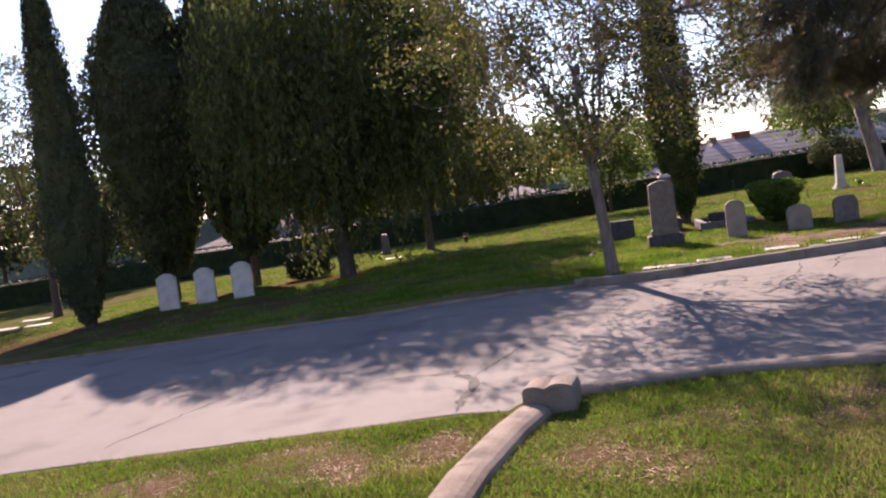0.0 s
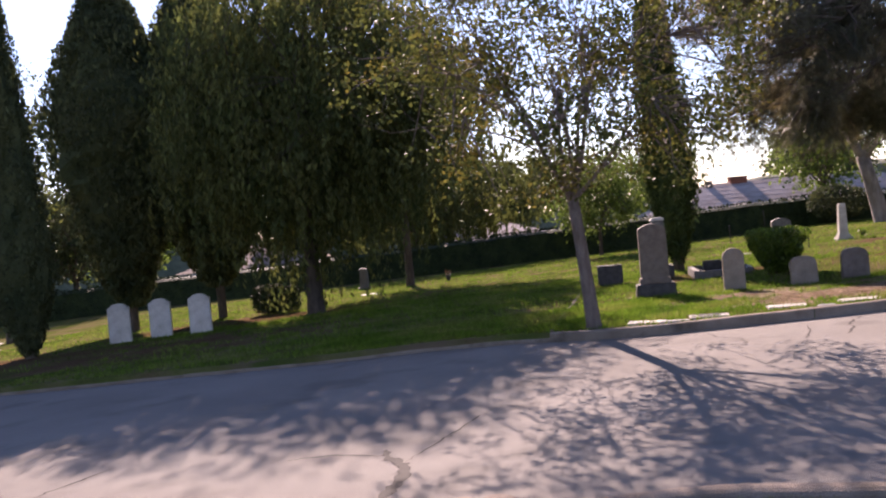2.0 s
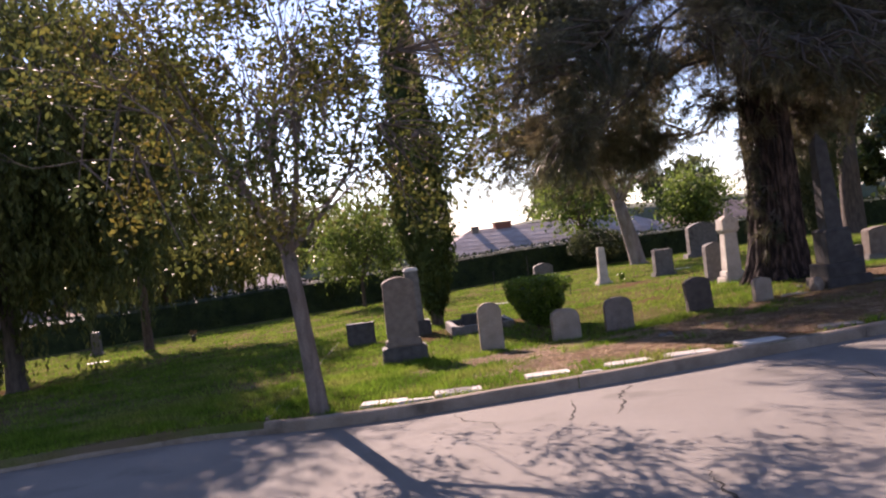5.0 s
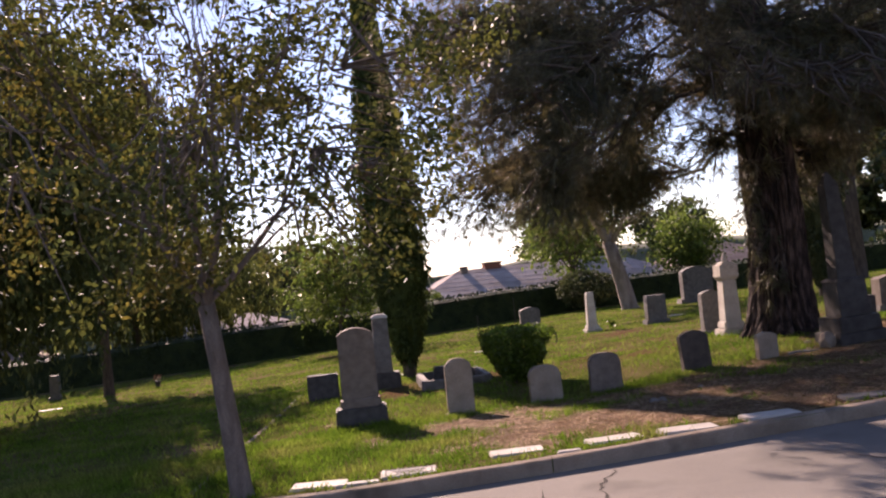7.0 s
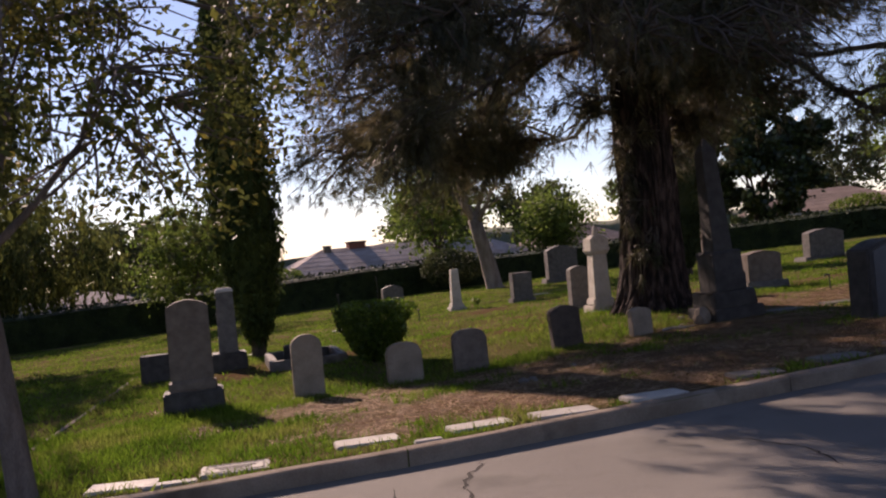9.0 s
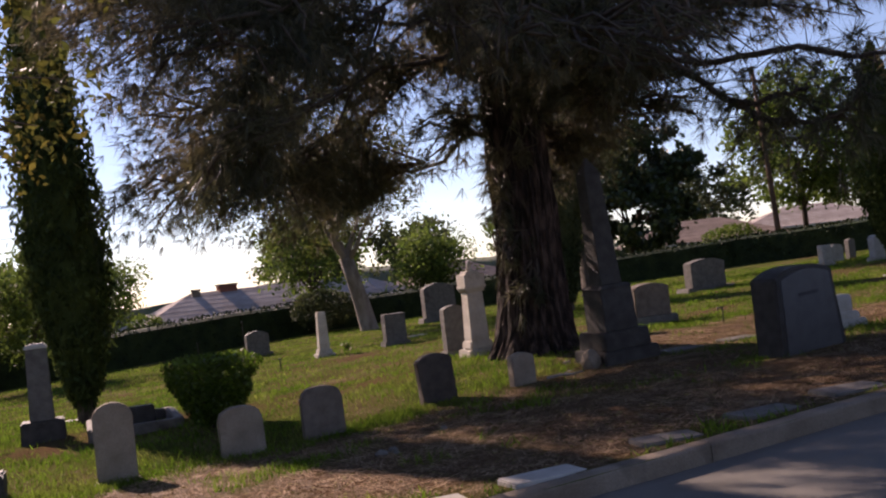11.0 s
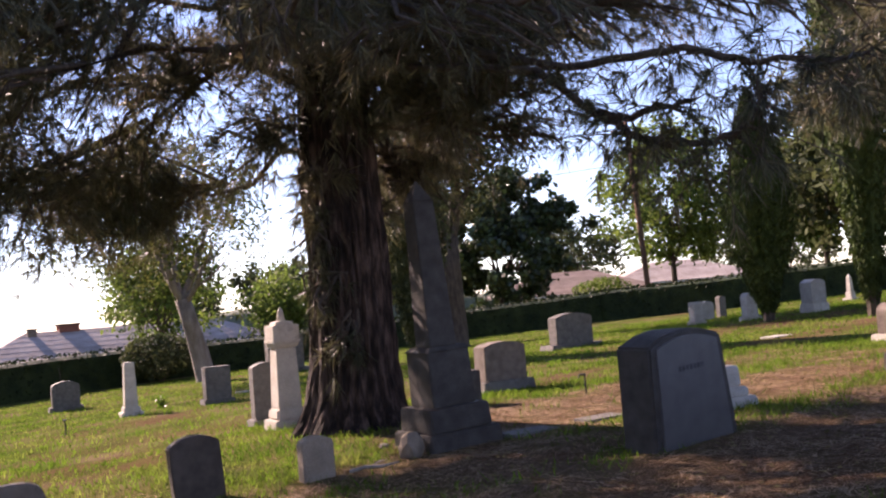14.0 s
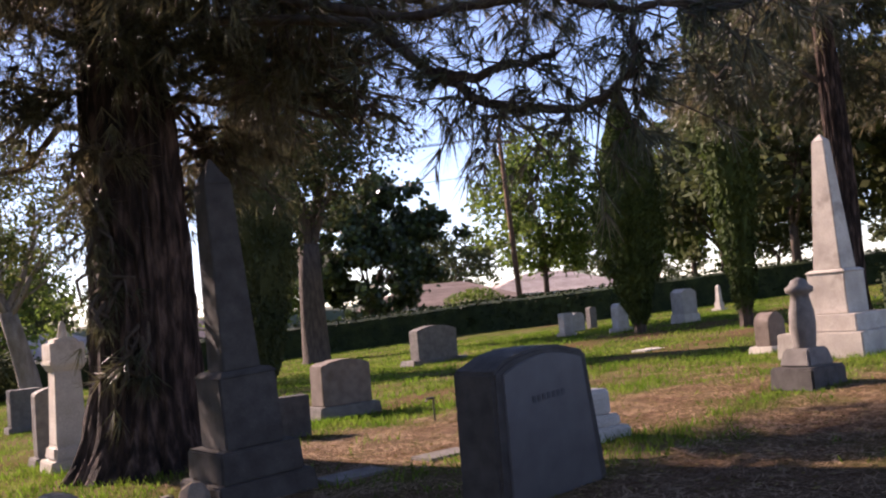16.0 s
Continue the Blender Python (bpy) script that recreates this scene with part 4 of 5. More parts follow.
broadleaf(2.20, 13.40, "young multi-stemmed tree with sparse yellowing leaves by the kerb", 31, 0.10, 2.0, (-0.1, -0.1, 4.3), (3.2, 2.9, 2.6), 26000, 0.080, LEAF_CRAPE, BARK_CRAPE, depth=3, clump=0.16, lean=(-0.18, -0.12), spread=0.6, first=7, clumps=400, gap=0.20, twig=0.014, low=-0.85)
broadleaf(-2.95, 25.1, "weeping pepper tree with hanging foliage in shade", 32, 0.24, 2.6, (0.1, 0, 6.4), (4.5, 4.2, 4.0), 48000, 0.2, LEAF_PEPPER, BARK_DARK, droop=1.6, clump=0.42, aspect=0.32, strands=1500, clumps=520, hang=(0.8, 2.8))
broadleaf(-0.9, 33.6, "weeping tree behind another, foliage hanging high", 39, 0.16, 3.2, (0, 0, 7.2), (4.2, 4.0, 3.4), 26000, 0.2, LEAF_PEPPER, BARK_DARK, droop=1.6, clump=0.42, aspect=0.32, strands=700, clumps=330, hang=(0.5, 1.5))
broadleaf(-1.0, 47.0, "pepper tree beyond the hedge with hanging foliage", 33, 0.2, 2.4, (1, 0, 4.2), (6.5, 4.0, 3.2), 16000, 0.26, LEAF_PEPPER, BARK_DARK, droop=1.6, clump=0.5, aspect=0.32, strands=500, clumps=260, hang=(0.6, 1.6))
broadleaf(-13.2, 30.5, "open lacy tree at the lawn edge against the sky", 38, 0.16, 2.6, (0, 0, 6.6), (3.4, 3.2, 4.2), 9000, 0.15, LEAF_PEPPER, BARK_DARK, depth=3, clump=0.25, clumps=230, gap=0.18)
broadleaf(6.4, 38.0, "small leafy green tree in front of the hedge", 34, 0.08, 1.2, (0, 0, 2.9), (2.0, 1.9, 2.0), 9000, 0.15, LEAF_GREEN, BARK_DARK, clump=0.25, clumps=160)
broadleaf(16.5, 36.2, "pale-trunked leaning tree with open crown", 35, 0.32, 3.0, (-1.8, 0, 6.0), (4.4, 4.0, 2.8), 12000, 0.16, LEAF_PEPPER, BARK_GREY, depth=3, clump=0.3, lean=(-0.7, 0), gap=0.1)
broadleaf(23.4, 33.0, "brown-trunked tree near the hedge", 36, 0.45, 4.2, (0, 0, 8.5), (3.4, 3.2, 3.6), 16000, 0.2, LEAF_DARK, BARK_DARK, clump=0.35)
broadleaf(36.8, 46.2, "dark glossy magnolia-like tree with clumped leaves", 37, 0.25, 2.0, (0, 0, 5.4), (5.0, 4.8, 4.6), 24000, 0.34, LEAF_MAGNOLIA, BARK_DARK, clump=0.26, aspect=0.75, clumps=230)
flat_marker(4.78, 12.53, 0.24, 0.09, "short pale chipped stone beside the kerb", -8)
flat_marker(3.1, 12.95, 0.42, 0.12, "narrow pale stone strip beside the kerb", -12)
flat_marker(-2.1, 31.2, 0.7, 0.35, "pale flat marker in the sunlit far lawn", 3)
flat_marker(5.55, 23.6, 0.5, 0.25, "pale flat marker beside the plot coping", -4)
flat_marker(8.2, 26.5, 0.6, 0.3, "pale flat marker in the middle lawn", -4)
flat_marker(14.2, 28.5, 0.6, 0.3, "pale flat marker in the middle lawn", -4)
flat_marker(19.3, 18.9, 0.6, 0.35, "pale flat marker among far graves", -4)


def pine(x, y, label, seed, trunk_r, height, lobes, tufts, length, needle_w, bark=BARK_PINE, per=12, bare=()):
    """A pine with a furrowed trunk, bare limbs running out to drooping lobes of long needles. lobes: x, y, z, radius, flatness, share."""
    rng = np.random.default_rng(seed)
    root = tree_root(x, y, label, "pine_tree")
    v, f = [], []
    sides, step = 96, 0.13
    rings = int((height + 0.1) / step)
    for i in range(rings + 1):
        h = -0.1 + i * step
        k = float(np.interp(h, [-0.1, 0.1, 0.35, 0.8, 1.5, 2.5, 3.5, 5, 7, height], [1.75, 1.42, 1.2, 1.06, 1.0, 0.94, 0.88, 0.75, 0.55, 0.15]))
        for s in range(sides):
            a = 2 * math.pi * s / sides
            ca, sa = math.cos(a), math.sin(a)
            plate = abs(noise.noise((ca * 5.5, sa * 5.5, h * 0.55 + seed))) ** 0.6
            root_flare = 0.16 * max(0, 0.6 - h) * noise.noise((ca * 2.2, sa * 2.2, seed))
            r = trunk_r * k * (0.90 + 0.21 * plate + 0.075 * noise.noise((ca * 16, sa * 16, h * 2.5)) + root_flare)
            v.append((ca * r + 0.05 * math.sin(h), sa * r + 0.04 * math.cos(h * 0.8), h))
        if i:
            q = (i - 1) * sides
            f += [(q + s, q + (s + 1) % sides, q + sides + (s + 1) % sides, q + sides + s) for s in range(sides)]
    trunk_ob = link_mesh("trunk", v, f, bark, root)
    v, f, cs, ax = [], [], [], []
    for lx, ly, lz, r, flat, share in lobes:
        c = Vector((lx, ly, lz))
        hz = max(2.2, lz * 0.92 + 0.5)
        far_out = c.xy.length > 3.5 and lx < 0
        a = Vector((0, 0, min(hz + (1.6 if far_out else 0), height * 0.9)))
        mid = a.lerp(c, 0.5) + Vector((0, 0, 0.35)) + Vector(rng.normal(0, 0.25, 3))
        if c.xy.length > 1.2:
            path = [a - Vector((0, 0, 0.25)), a.lerp(mid, 0.3) + Vector(rng.normal(0, 0.10, 3)), a.lerp(mid, 0.65) + Vector(rng.normal(0, 0.12, 3)), mid, mid.lerp(c, 0.5) + Vector(rng.normal(0, 0.12, 3)), c]
            tube(v, f, path, [0.06, 0.050, 0.042, 0.035, 0.025, 0.012], 7)
        for _ in range(int(14 + r * 6)):
            d = Vector(rand_unit(rng, 1)[0])
            e = c + Vector((d.x * r, d.y * r, d.z * r * flat)) * 0.95
            s = mid.lerp(c, rng.uniform(0.2, 1))
            m = s.lerp(e, 0.5) + Vector((0, 0, 0.12)) + Vector(rng.normal(0, 0.08, 3))
            tube(v, f, [s, m, e], [0.03, 0.02, 0.006], 5)
            k = max(2, int(tufts * share / (14 + r * 6)))
            u = rng.uniform(0.25, 1.05, k)
            line = np.array([((1 - q) ** 2) * np.array(s) + 2 * q * (1 - q) * np.array(m) + q * q * np.array(e) for q in u])
            cs.append(line + rng.normal(0, 0.16 * r, (k, 3)) * np.array((1, 1, 0.8)))
            w = (e - s).normalized()
            ax.append(np.repeat(np.array([[w.x, w.y, w.z]]), k, 0) + rng.normal(0, 0.35, (k, 3)))
    for path in bare:
        path = [Vector(p) for p in path]
        fine = [path[i].lerp(path[i + 1], k / 4) + Vector(rng.normal(0, 0.012, 3)) for i in range(len(path) - 1) for k in range(4)] + [path[-1]]
        tube(v, f, fine, [0.048 - 0.030 * i / len(fine) for i in range(len(fine))], 7)
        for s in fine[3:]:
            for _ in range(3):
                e = s + Vector(rng.normal(0, 0.22, 3)) - Vector((0, 0, 0.10))
                m = s.lerp(e, 0.5) + Vector(rng.normal(0, 0.06, 3))
                tube(v, f, [s, m, e], [0.010, 0.007, 0.004], 4)
                w = (e - s).normalized()
                cs.append(np.array([e, m.lerp(e, 0.6)]) + rng.normal(0, 0.02, (2, 3)))
                ax.append(np.array([w, w], float))
    link_mesh("limb", v, f, BARK_DARK, root, smooth=True)
    c, a = np.concatenate(cs), np.concatenate(ax)
    a /= np.linalg.norm(a, axis=1, keepdims=True)
    vv, ff = needle_tufts(rng, c, length, per, needle_w, 0.45, a)
    link_arrays("crown", vv, ff, NEEDLE, root)
    return root


PINE_LOBES = [
    # hanging well out to the left over the lawn
    (-6.0, -0.3, 5.3, 1.4, 0.7, 0.75), (-5.6, -3.0, 3.9, 1.1, 0.7, 0.6), (-5.2, -1.6, 4.8, 1.3, 0.7, 0.7), (-5.6, -2.8, 2.9, 0.7, 0.8, 0.35), (-4.6, -0.6, 6.4, 1.6, 0.7, 0.9), (-4.0, -1.4, 4.0, 1.1, 0.7, 0.5),
    # left-hand side of the trunk as seen from the lane
    (-3.2, 2.0, 3.1, 1.4, 0.7, 1.0), (-2.2, 1.2, 4.2, 1.5, 0.7, 0.55), (-4.2, 2.6, 4.2, 1.5, 0.7, 0.75), (-4.6, 3.4, 3.2, 1.2, 0.7, 0.6), (-3.4, 1.4, 5.6, 1.7, 0.7, 0.50), (-1.6, 2.4, 3.4, 1.2, 0.7, 0.68),
    (-4.8, 3.0, 5.8, 1.6, 0.7, 0.35), (-2.0, 0.4, 6.4, 1.7, 0.7, 0.6), (-3.2, 2.4, 7.4, 1.9, 0.7, 0.6),
    # towards the lane
    (-1.4, -2.2, 4.9, 1.2, 0.6, 0.36), (0.2, -2.4, 5.0, 1.3, 0.6, 0.36), (1.6, -2.8, 4.8, 1.0, 0.6, 0.14), (-0.6, -1.0, 4.1, 1.0, 0.7, 0.28), (0.6, -3.6, 5.6, 1.5, 0.6, 0.36), (-2.4, -1.6, 5.8, 1.4, 0.6, 0.36),
    # right-hand side
    (1.9, -0.2, 3.9, 1.0, 0.8, 0.34), (1.2, 0.6, 3.4, 0.8, 0.9, 0.25), (3.2, -1.6, 5.3, 1.2, 0.5, 0.14), (4.6, -2.6, 5.5, 1.2, 0.5, 0.12), (2.6, -0.6, 6.2, 1.7, 0.6, 0.38), (4.0, -0.4, 6.4, 1.7, 0.6, 0.34), (5.8, -3.4, 5.7, 1.2, 0.5, 0.12),
    # thin hanging sprays over the lawn by the lane
    (0.9, -4.4, 4.5, 1.0, 0.5, 0.08), (2.5, -4.5, 4.6, 1.0, 0.5, 0.07), (0.6, -2.6, 4.0, 0.7, 0.6, 0.07), (4.8, -4.4, 4.8, 1.0, 0.5, 0.07),
    # low sprays beside the trunk and over the lawn
    (1.1, -0.9, 3.9, 0.8, 0.9, 0.24), (1.9, -1.4, 4.0, 0.8, 0.8, 0.13), (2.4, -1.1, 3.6, 0.5, 0.9, 0.07), (1.5, 0.2, 3.1, 0.6, 1.0, 0.12),
    (-1.9, -5.6, 3.4, 0.5, 0.8, 0.03), (-0.8, -5.0, 3.6, 0.55, 0.8, 0.04), (-2.8, -4.2, 3.8, 0.6, 0.8, 0.05), (-1.2, -3.6, 3.9, 0.9, 0.6, 0.14), (-2.6, -2.6, 4.3, 1.1, 0.6, 0.20),
    # foliage close beside the trunk and dense to the right of it
    (-0.9, 0.3, 3.5, 0.7, 0.9, 0.22), (-1.2, 0.3, 4.6, 0.9, 0.8, 0.22), (1.5, -0.4, 4.7, 1.1, 0.7, 0.40), (2.8, -0.9, 5.1, 1.2, 0.6, 0.30), (0.2, -1.2, 4.9, 1.1, 0.7, 0.34), (4.4, -1.2, 5.6, 1.3, 0.6, 0.30),
    # shoots on the trunk
    (-0.5, -0.2, 2.3, 0.35, 1.0, 0.06), (-0.45, -0.25, 1.5, 0.3, 1.0, 0.04), (-0.4, -0.3, 2.9, 0.4, 1.0, 0.08), (0.5, -0.1, 2.6, 0.3, 1.0, 0.05), (-0.4, -0.4, 0.9, 0.25, 1.0, 0.03),
    # crown above
    (0.0, 0.6, 7.6, 2.2, 0.7, 0.96), (1.6, 1.8, 8.4, 2.2, 0.7, 0.80), (-1.2, 1.2, 9.6, 2.2, 0.8, 0.80), (0.4, 0.0, 11.4, 1.8, 0.9, 0.64), (1.8, 2.4, 5.2, 1.5, 0.7, 0.64), (0.4, 2.8, 6.0, 1.6, 0.7, 0.64),
]
# long bare limbs arching out over the lawn
BARE_LIMBS = [
    [(0.00, 0.00, 5.20), (0.62, -3.53, 3.69), (0.90, -4.41, 3.67), (0.98, -4.80, 3.60), (1.15, -5.27, 3.36), (1.18, -5.50, 3.36), (1.35, -5.93, 3.23), (1.39, -6.25, 3.26)],
    [(0.00, 0.00, 4.60), (0.41, -3.34, 3.71), (0.47, -4.03, 3.13), (0.56, -4.34, 2.87), (0.62, -4.67, 2.73), (0.81, -5.04, 2.68), (0.86, -5.32, 2.77), (0.92, -5.46, 2.93), (0.95, -5.45, 3.22)],
    [(0.47, -4.03, 3.13), (0.52, -4.34, 3.02), (0.66, -4.68, 3.09), (0.74, -4.93, 3.08)],
]
pine(10.50, 18.02, "massive long-needled pine with furrowed bark among graves", 41, 0.52, 12.5, PINE_LOBES, 1080, 0.30, 0.0062, per=12, bare=BARE_LIMBS)
FAR_LOBES = [(-1.8, 0, 6.0, 1.6, 0.7, 1), (1.6, 0.4, 6.6, 1.6, 0.7, 1), (0, -1.5, 7.4, 1.6, 0.7, 1), (-1.0, 1.0, 8.6, 1.8, 0.7, 1), (1.2, 0, 9.4, 1.8, 0.7, 1), (0, 0, 10.8, 1.6, 0.9, 1), (-2.6, 1, 4.6, 1.3, 0.7, 1), (2.6, 1, 5.0, 1.4, 0.7, 1), (-2.4, -1, 8.0, 1.6, 0.7, 1), (2.4, -0.6, 8.2, 1.6, 0.7, 1)]
pine(21.6, 16.6, "tall pine with reddish bark behind the white obelisk", 42, 0.26, 12.0, FAR_LOBES, 600, 0.34, 0.012, per=8)
pine(27.0, 15.6, "tall pine far behind the graves", 43, 0.26, 12.0, FAR_LOBES, 520, 0.36, 0.014, per=8)


def far_tree(x, y, h, r, seed, leaf, label, n=4200, size=0.4):
    return broadleaf(x, y, label, seed, 0.2, h * 0.22, (0, 0, h * 0.60), (r, r, h * 0.42), int(n * 1.6), size, leaf, BARK_DARK, depth=1, clump=0.45, first=6, aspect=0.6, clumps=150)


far_tree(46.5, 43, 12.5, 4.6, 51, LEAF_GREEN, "tall light green tree behind the hedge", 6500, 0.34)
far_tree(50, 36, 10.5, 4.2, 52, LEAF_GREEN, "broad green tree behind the hedge", 6000, 0.34)
far_tree(47, 28, 11, 4.2, 53, LEAF_DARK, "dark green tree behind far graves", 6000, 0.3)
far_tree(44, 22, 10, 4.0, 54, LEAF_DARK, "dark tree at the far side of the graves", 6000, 0.3)
far_tree(40, 16, 10, 4.0, 55, LEAF_DARK, "dark tree at the far side of the graves", 6000, 0.3)
far_tree(24, 60, 9, 4.0, 56, LEAF_GREEN, "green garden tree behind the hedge", 4500, 0.3)
far_tree(15.5, 78, 8, 3.2, 57, LEAF_GREEN, "pale green garden tree behind a roof", 3500, 0.3)
far_tree(26.0, 49.0, 4.6, 2.6, 59, LEAF_GREEN, "low leafy garden tree over the hedge", 4500, 0.22)
far_tree(-18, 48, 9, 4.0, 60, LEAF_DARK, "dark garden tree beyond the hedge", 5000, 0.3)
far_tree(-24, 40, 11, 4.6, 61, LEAF_PEPPER, "open-crowned tree at the lawn's edge", 5000, 0.26)
far_tree(30, 74, 7, 4.0, 62, LEAF_DARK, "dark garden tree behind roofs", 4000, 0.34)
far_tree(62, 66, 9, 6.0, 63, LEAF_DARK, "dark distant garden tree", 4000, 0.4)
far_tree(70, 55, 10, 6.0, 64, LEAF_DARK, "dark distant garden tree", 4000, 0.4)


for k, (x, y, h, r, leaf) in enumerate(((-30, 62, 11, 6, LEAF_DARK), (-22, 66, 9, 5, LEAF_GREEN), (-8, 64, 8, 4.5, LEAF_DARK), (-2, 70, 9, 5, LEAF_DARK), (6, 84, 8, 5, LEAF_DARK), (12, 92, 9, 5, LEAF_GREEN), (36, 90, 9, 6, LEAF_DARK), (44, 84, 8, 5, LEAF_DARK), (52, 76, 9, 6, LEAF_GREEN), (76, 44, 12, 6, LEAF_DARK), (72, 32, 12, 6, LEAF_DARK), (60, 22, 12, 6, LEAF_DARK), (52, 12, 12, 5, LEAF_DARK), (-34, 50, 12, 6, LEAF_DARK), (-36, 36, 12, 6, LEAF_DARK), (-30, 30, 10, 5, LEAF_PEPPER), (84, 60, 13, 7, LEAF_DARK), (38, 25, 13, 4.5, LEAF_DARK), (40, 20, 14, 4.5, LEAF_PEPPER), (36, 14.5, 13, 4.5, LEAF_DARK), (44, 31, 11, 4, LEAF_DARK))):
    far_tree(x, y, h, r, 70 + k, leaf, "distant garden tree on the skyline" if y > 60 else "dense tree at the edge of the grounds", 3200, 0.5)


# ---- houses beyond the hedge ----
def house(x, y, z, w, d, wall_h, roof_h, yaw, roof_mat, label, chimneys=(), windows=3, rows=7):
    """A single-storey house with a hipped roof of overlapping shingle courses, eaves, windows."""
    t = thing("house", Matrix.Translation((x, y, z)) @ pose(0, 0, 0, 0, 0, yaw), label, "house")
    part("wall", block(w, d, wall_h, -1.2, 1, 0.0), STUCCO, t)
    o = 0.6
    z0 = wall_h - 1.2
    part("eave", block(w + 2 * o, d + 2 * o, 0.16, z0 - 0.02, 1, 0.02), WHITE_PAINT, t, "white eave board")
    rng = np.random.default_rng(int(abs(x) * 7))
    for i in range(rows):
        a, b = i / rows, (i + 1) / rows
        half_w0, half_d0 = w / 2 + o - a * (d / 2 + o), (d / 2 + o) * (1 - a)
        half_w1, half_d1 = w / 2 + o - b * (d / 2 + o), (d / 2 + o) * (1 - b)
        za, zb = z0 + 0.14 + roof_h * a + 0.025, z0 + 0.14 + roof_h * b + 0.012
        v = []
        for hw, hd, zz in ((half_w0, half_d0, za - 0.03), (half_w0, half_d0, za), (half_w1, half_d1, zb)):
            v += [(-hw, -hd, zz), (hw, -hd, zz), (hw, hd, zz), (-hw, hd, zz)]
        f = [(k + 4 * s, (k + 1) % 4 + 4 * s, (k + 1) % 4 + 4 + 4 * s, k + 4 + 4 * s) for s in range(2) for k in range(4)]
        link_mesh("shingle_course", v, f, roof_mat, t)
    for cx, cy, ch, cw, m in chimneys:
        c = part("chimney", block(cw, cw * 0.8, ch, z0 + 0.2, 1, 0.02, cx, cy), m, t, "chimney")
        part("chimney_cap", block(cw * 1.15, cw * 0.95, 0.12, z0 + 0.2 + ch, 1, 0.02, cx, cy), CONCRETE, c)
    for i in range(windows):
        wx = -w / 2 + w * (i + 0.7) / (windows + 0.4)
        win = part("window", block(1.3, 0.08, 1.1, z0 - 1.7, 1, 0.01, wx, -d / 2 - 0.02), WHITE_PAINT, t)
        part("pane", block(1.1, 0.03, 0.92, z0 - 1.61, 1, 0, wx, -d / 2 - 0.075), GLASS_DARK, win)
    return t


house(30.0, 82.5, -1.9, 23.0, 9.0, 2.6, 2.3, -3, ROOF_GREY, "low house with grey shingled hip roof and brick chimney", ((-6.7, -0.5, 2.4, 0.6, CONCRETE), (-4.1, 0.2, 2.6, 1.4, BRICK_RED)), 4)
house(45, 80, -1.4, 11, 8, 2.6, 2.0, 4, ROOF_BROWN, "low house with pale gable and shingled roof", (), 3)
house(4.0, 78, -2.6, 11, 8, 2.6, 1.4, 2, ROOF_GREY, "low pale house seen under hanging branches", (), 3)
house(-14, 76, -2.8, 10, 8, 2.6, 1.6, -4, ROOF_BROWN, "distant low house beyond the hedge", (), 3)
house(57, 63, 0.2, 12, 8, 2.4, 1.7, -38, ROOF_BROWN, "low house with brown shingled hip roof", (), 3)
house(66, 60, 0.6, 11, 8, 2.4, 1.6, -38, ROOF_GREY, "low pale house behind the hedge", (), 3)


# ---- power pole and lines ----
t = thing("utility_pole", Matrix.Translation((49.0, 48.0, ground(49, 48) - 0.3)), "leaning brown wooden utility pole with crossarm", "utility pole")
v, f = [], []
tube(v, f, [(0, 0, 0), (-0.35, 0, 6), (-0.7, 0, 11.5)], [0.17, 0.15, 0.11], 10)
link_mesh("pole", v, f, POLE_WOOD, t, smooth=True)
part("crossarm", block(2.4, 0.12, 0.14, 10.6, 1, 0.01, -0.65, 0.12), POLE_WOOD, t)
for k in range(4):
    part("insulator", block(0.08, 0.08, 0.14, 10.74, 0.7, 0.02, -1.6 + 0.62 * k, 0.12), METAL_DARK, t)
wires = thing("power_lines", Matrix.Identity(4), "thin dark power lines sagging between poles", "power line")
for k, (dy, dz) in enumerate(((0, 10.7), (0.6, 10.7), (1.2, 10.7), (0.3, 8.6))):
    v, f = [], []
    a, b = Vector((48.3, 48.0 + dy, ground(49, 48) + dz)), Vector((-12, 92 + dy, dz - 1.5))
    pts = [a.lerp(b, i / 24) - Vector((0, 0, 1.1 * (1 - (2 * i / 24 - 1) ** 2))) for i in range(25)]
    tube(v, f, pts, [0.018] * 25, 5)
    link_mesh("wire", v, f, METAL_DARK, wires)


# ---- distant hills ----
def hills():
    verts, faces, n = [], [], 160
    for i in range(n + 1):
        a = math.pi * (-0.15 + 1.3 * i / n)
        h = 6 + 5 * noise.noise((i * 0.07, 0, 5)) + 2.5 * noise.noise((i * 0.5, 2, 5)) - 14 * max(0, math.sin(a - 0.95))
        for r, z in ((340, -26), (350, h * 0.6), (372, h), (430, -26)):
            verts.append((r * math.cos(a), r * math.sin(a), z + 1.2 * noise.noise((i * 1.3, r, 1))))
    for i in range(n):
        for k in range(3):
            q = i * 4 + k
            faces.append((q, q + 4, q + 5, q + 1))
    return tagged(link_mesh("backdrop", verts, faces, HILL, smooth=True), "wooded hazy hills on the horizon", "hills", kind="structure")


HILL = material("wooded_hill", [(0.05, 0.065, 0.04), (0.12, 0.125, 0.08)], 0.05, 0.95, 0.5, 0.6)
hills()


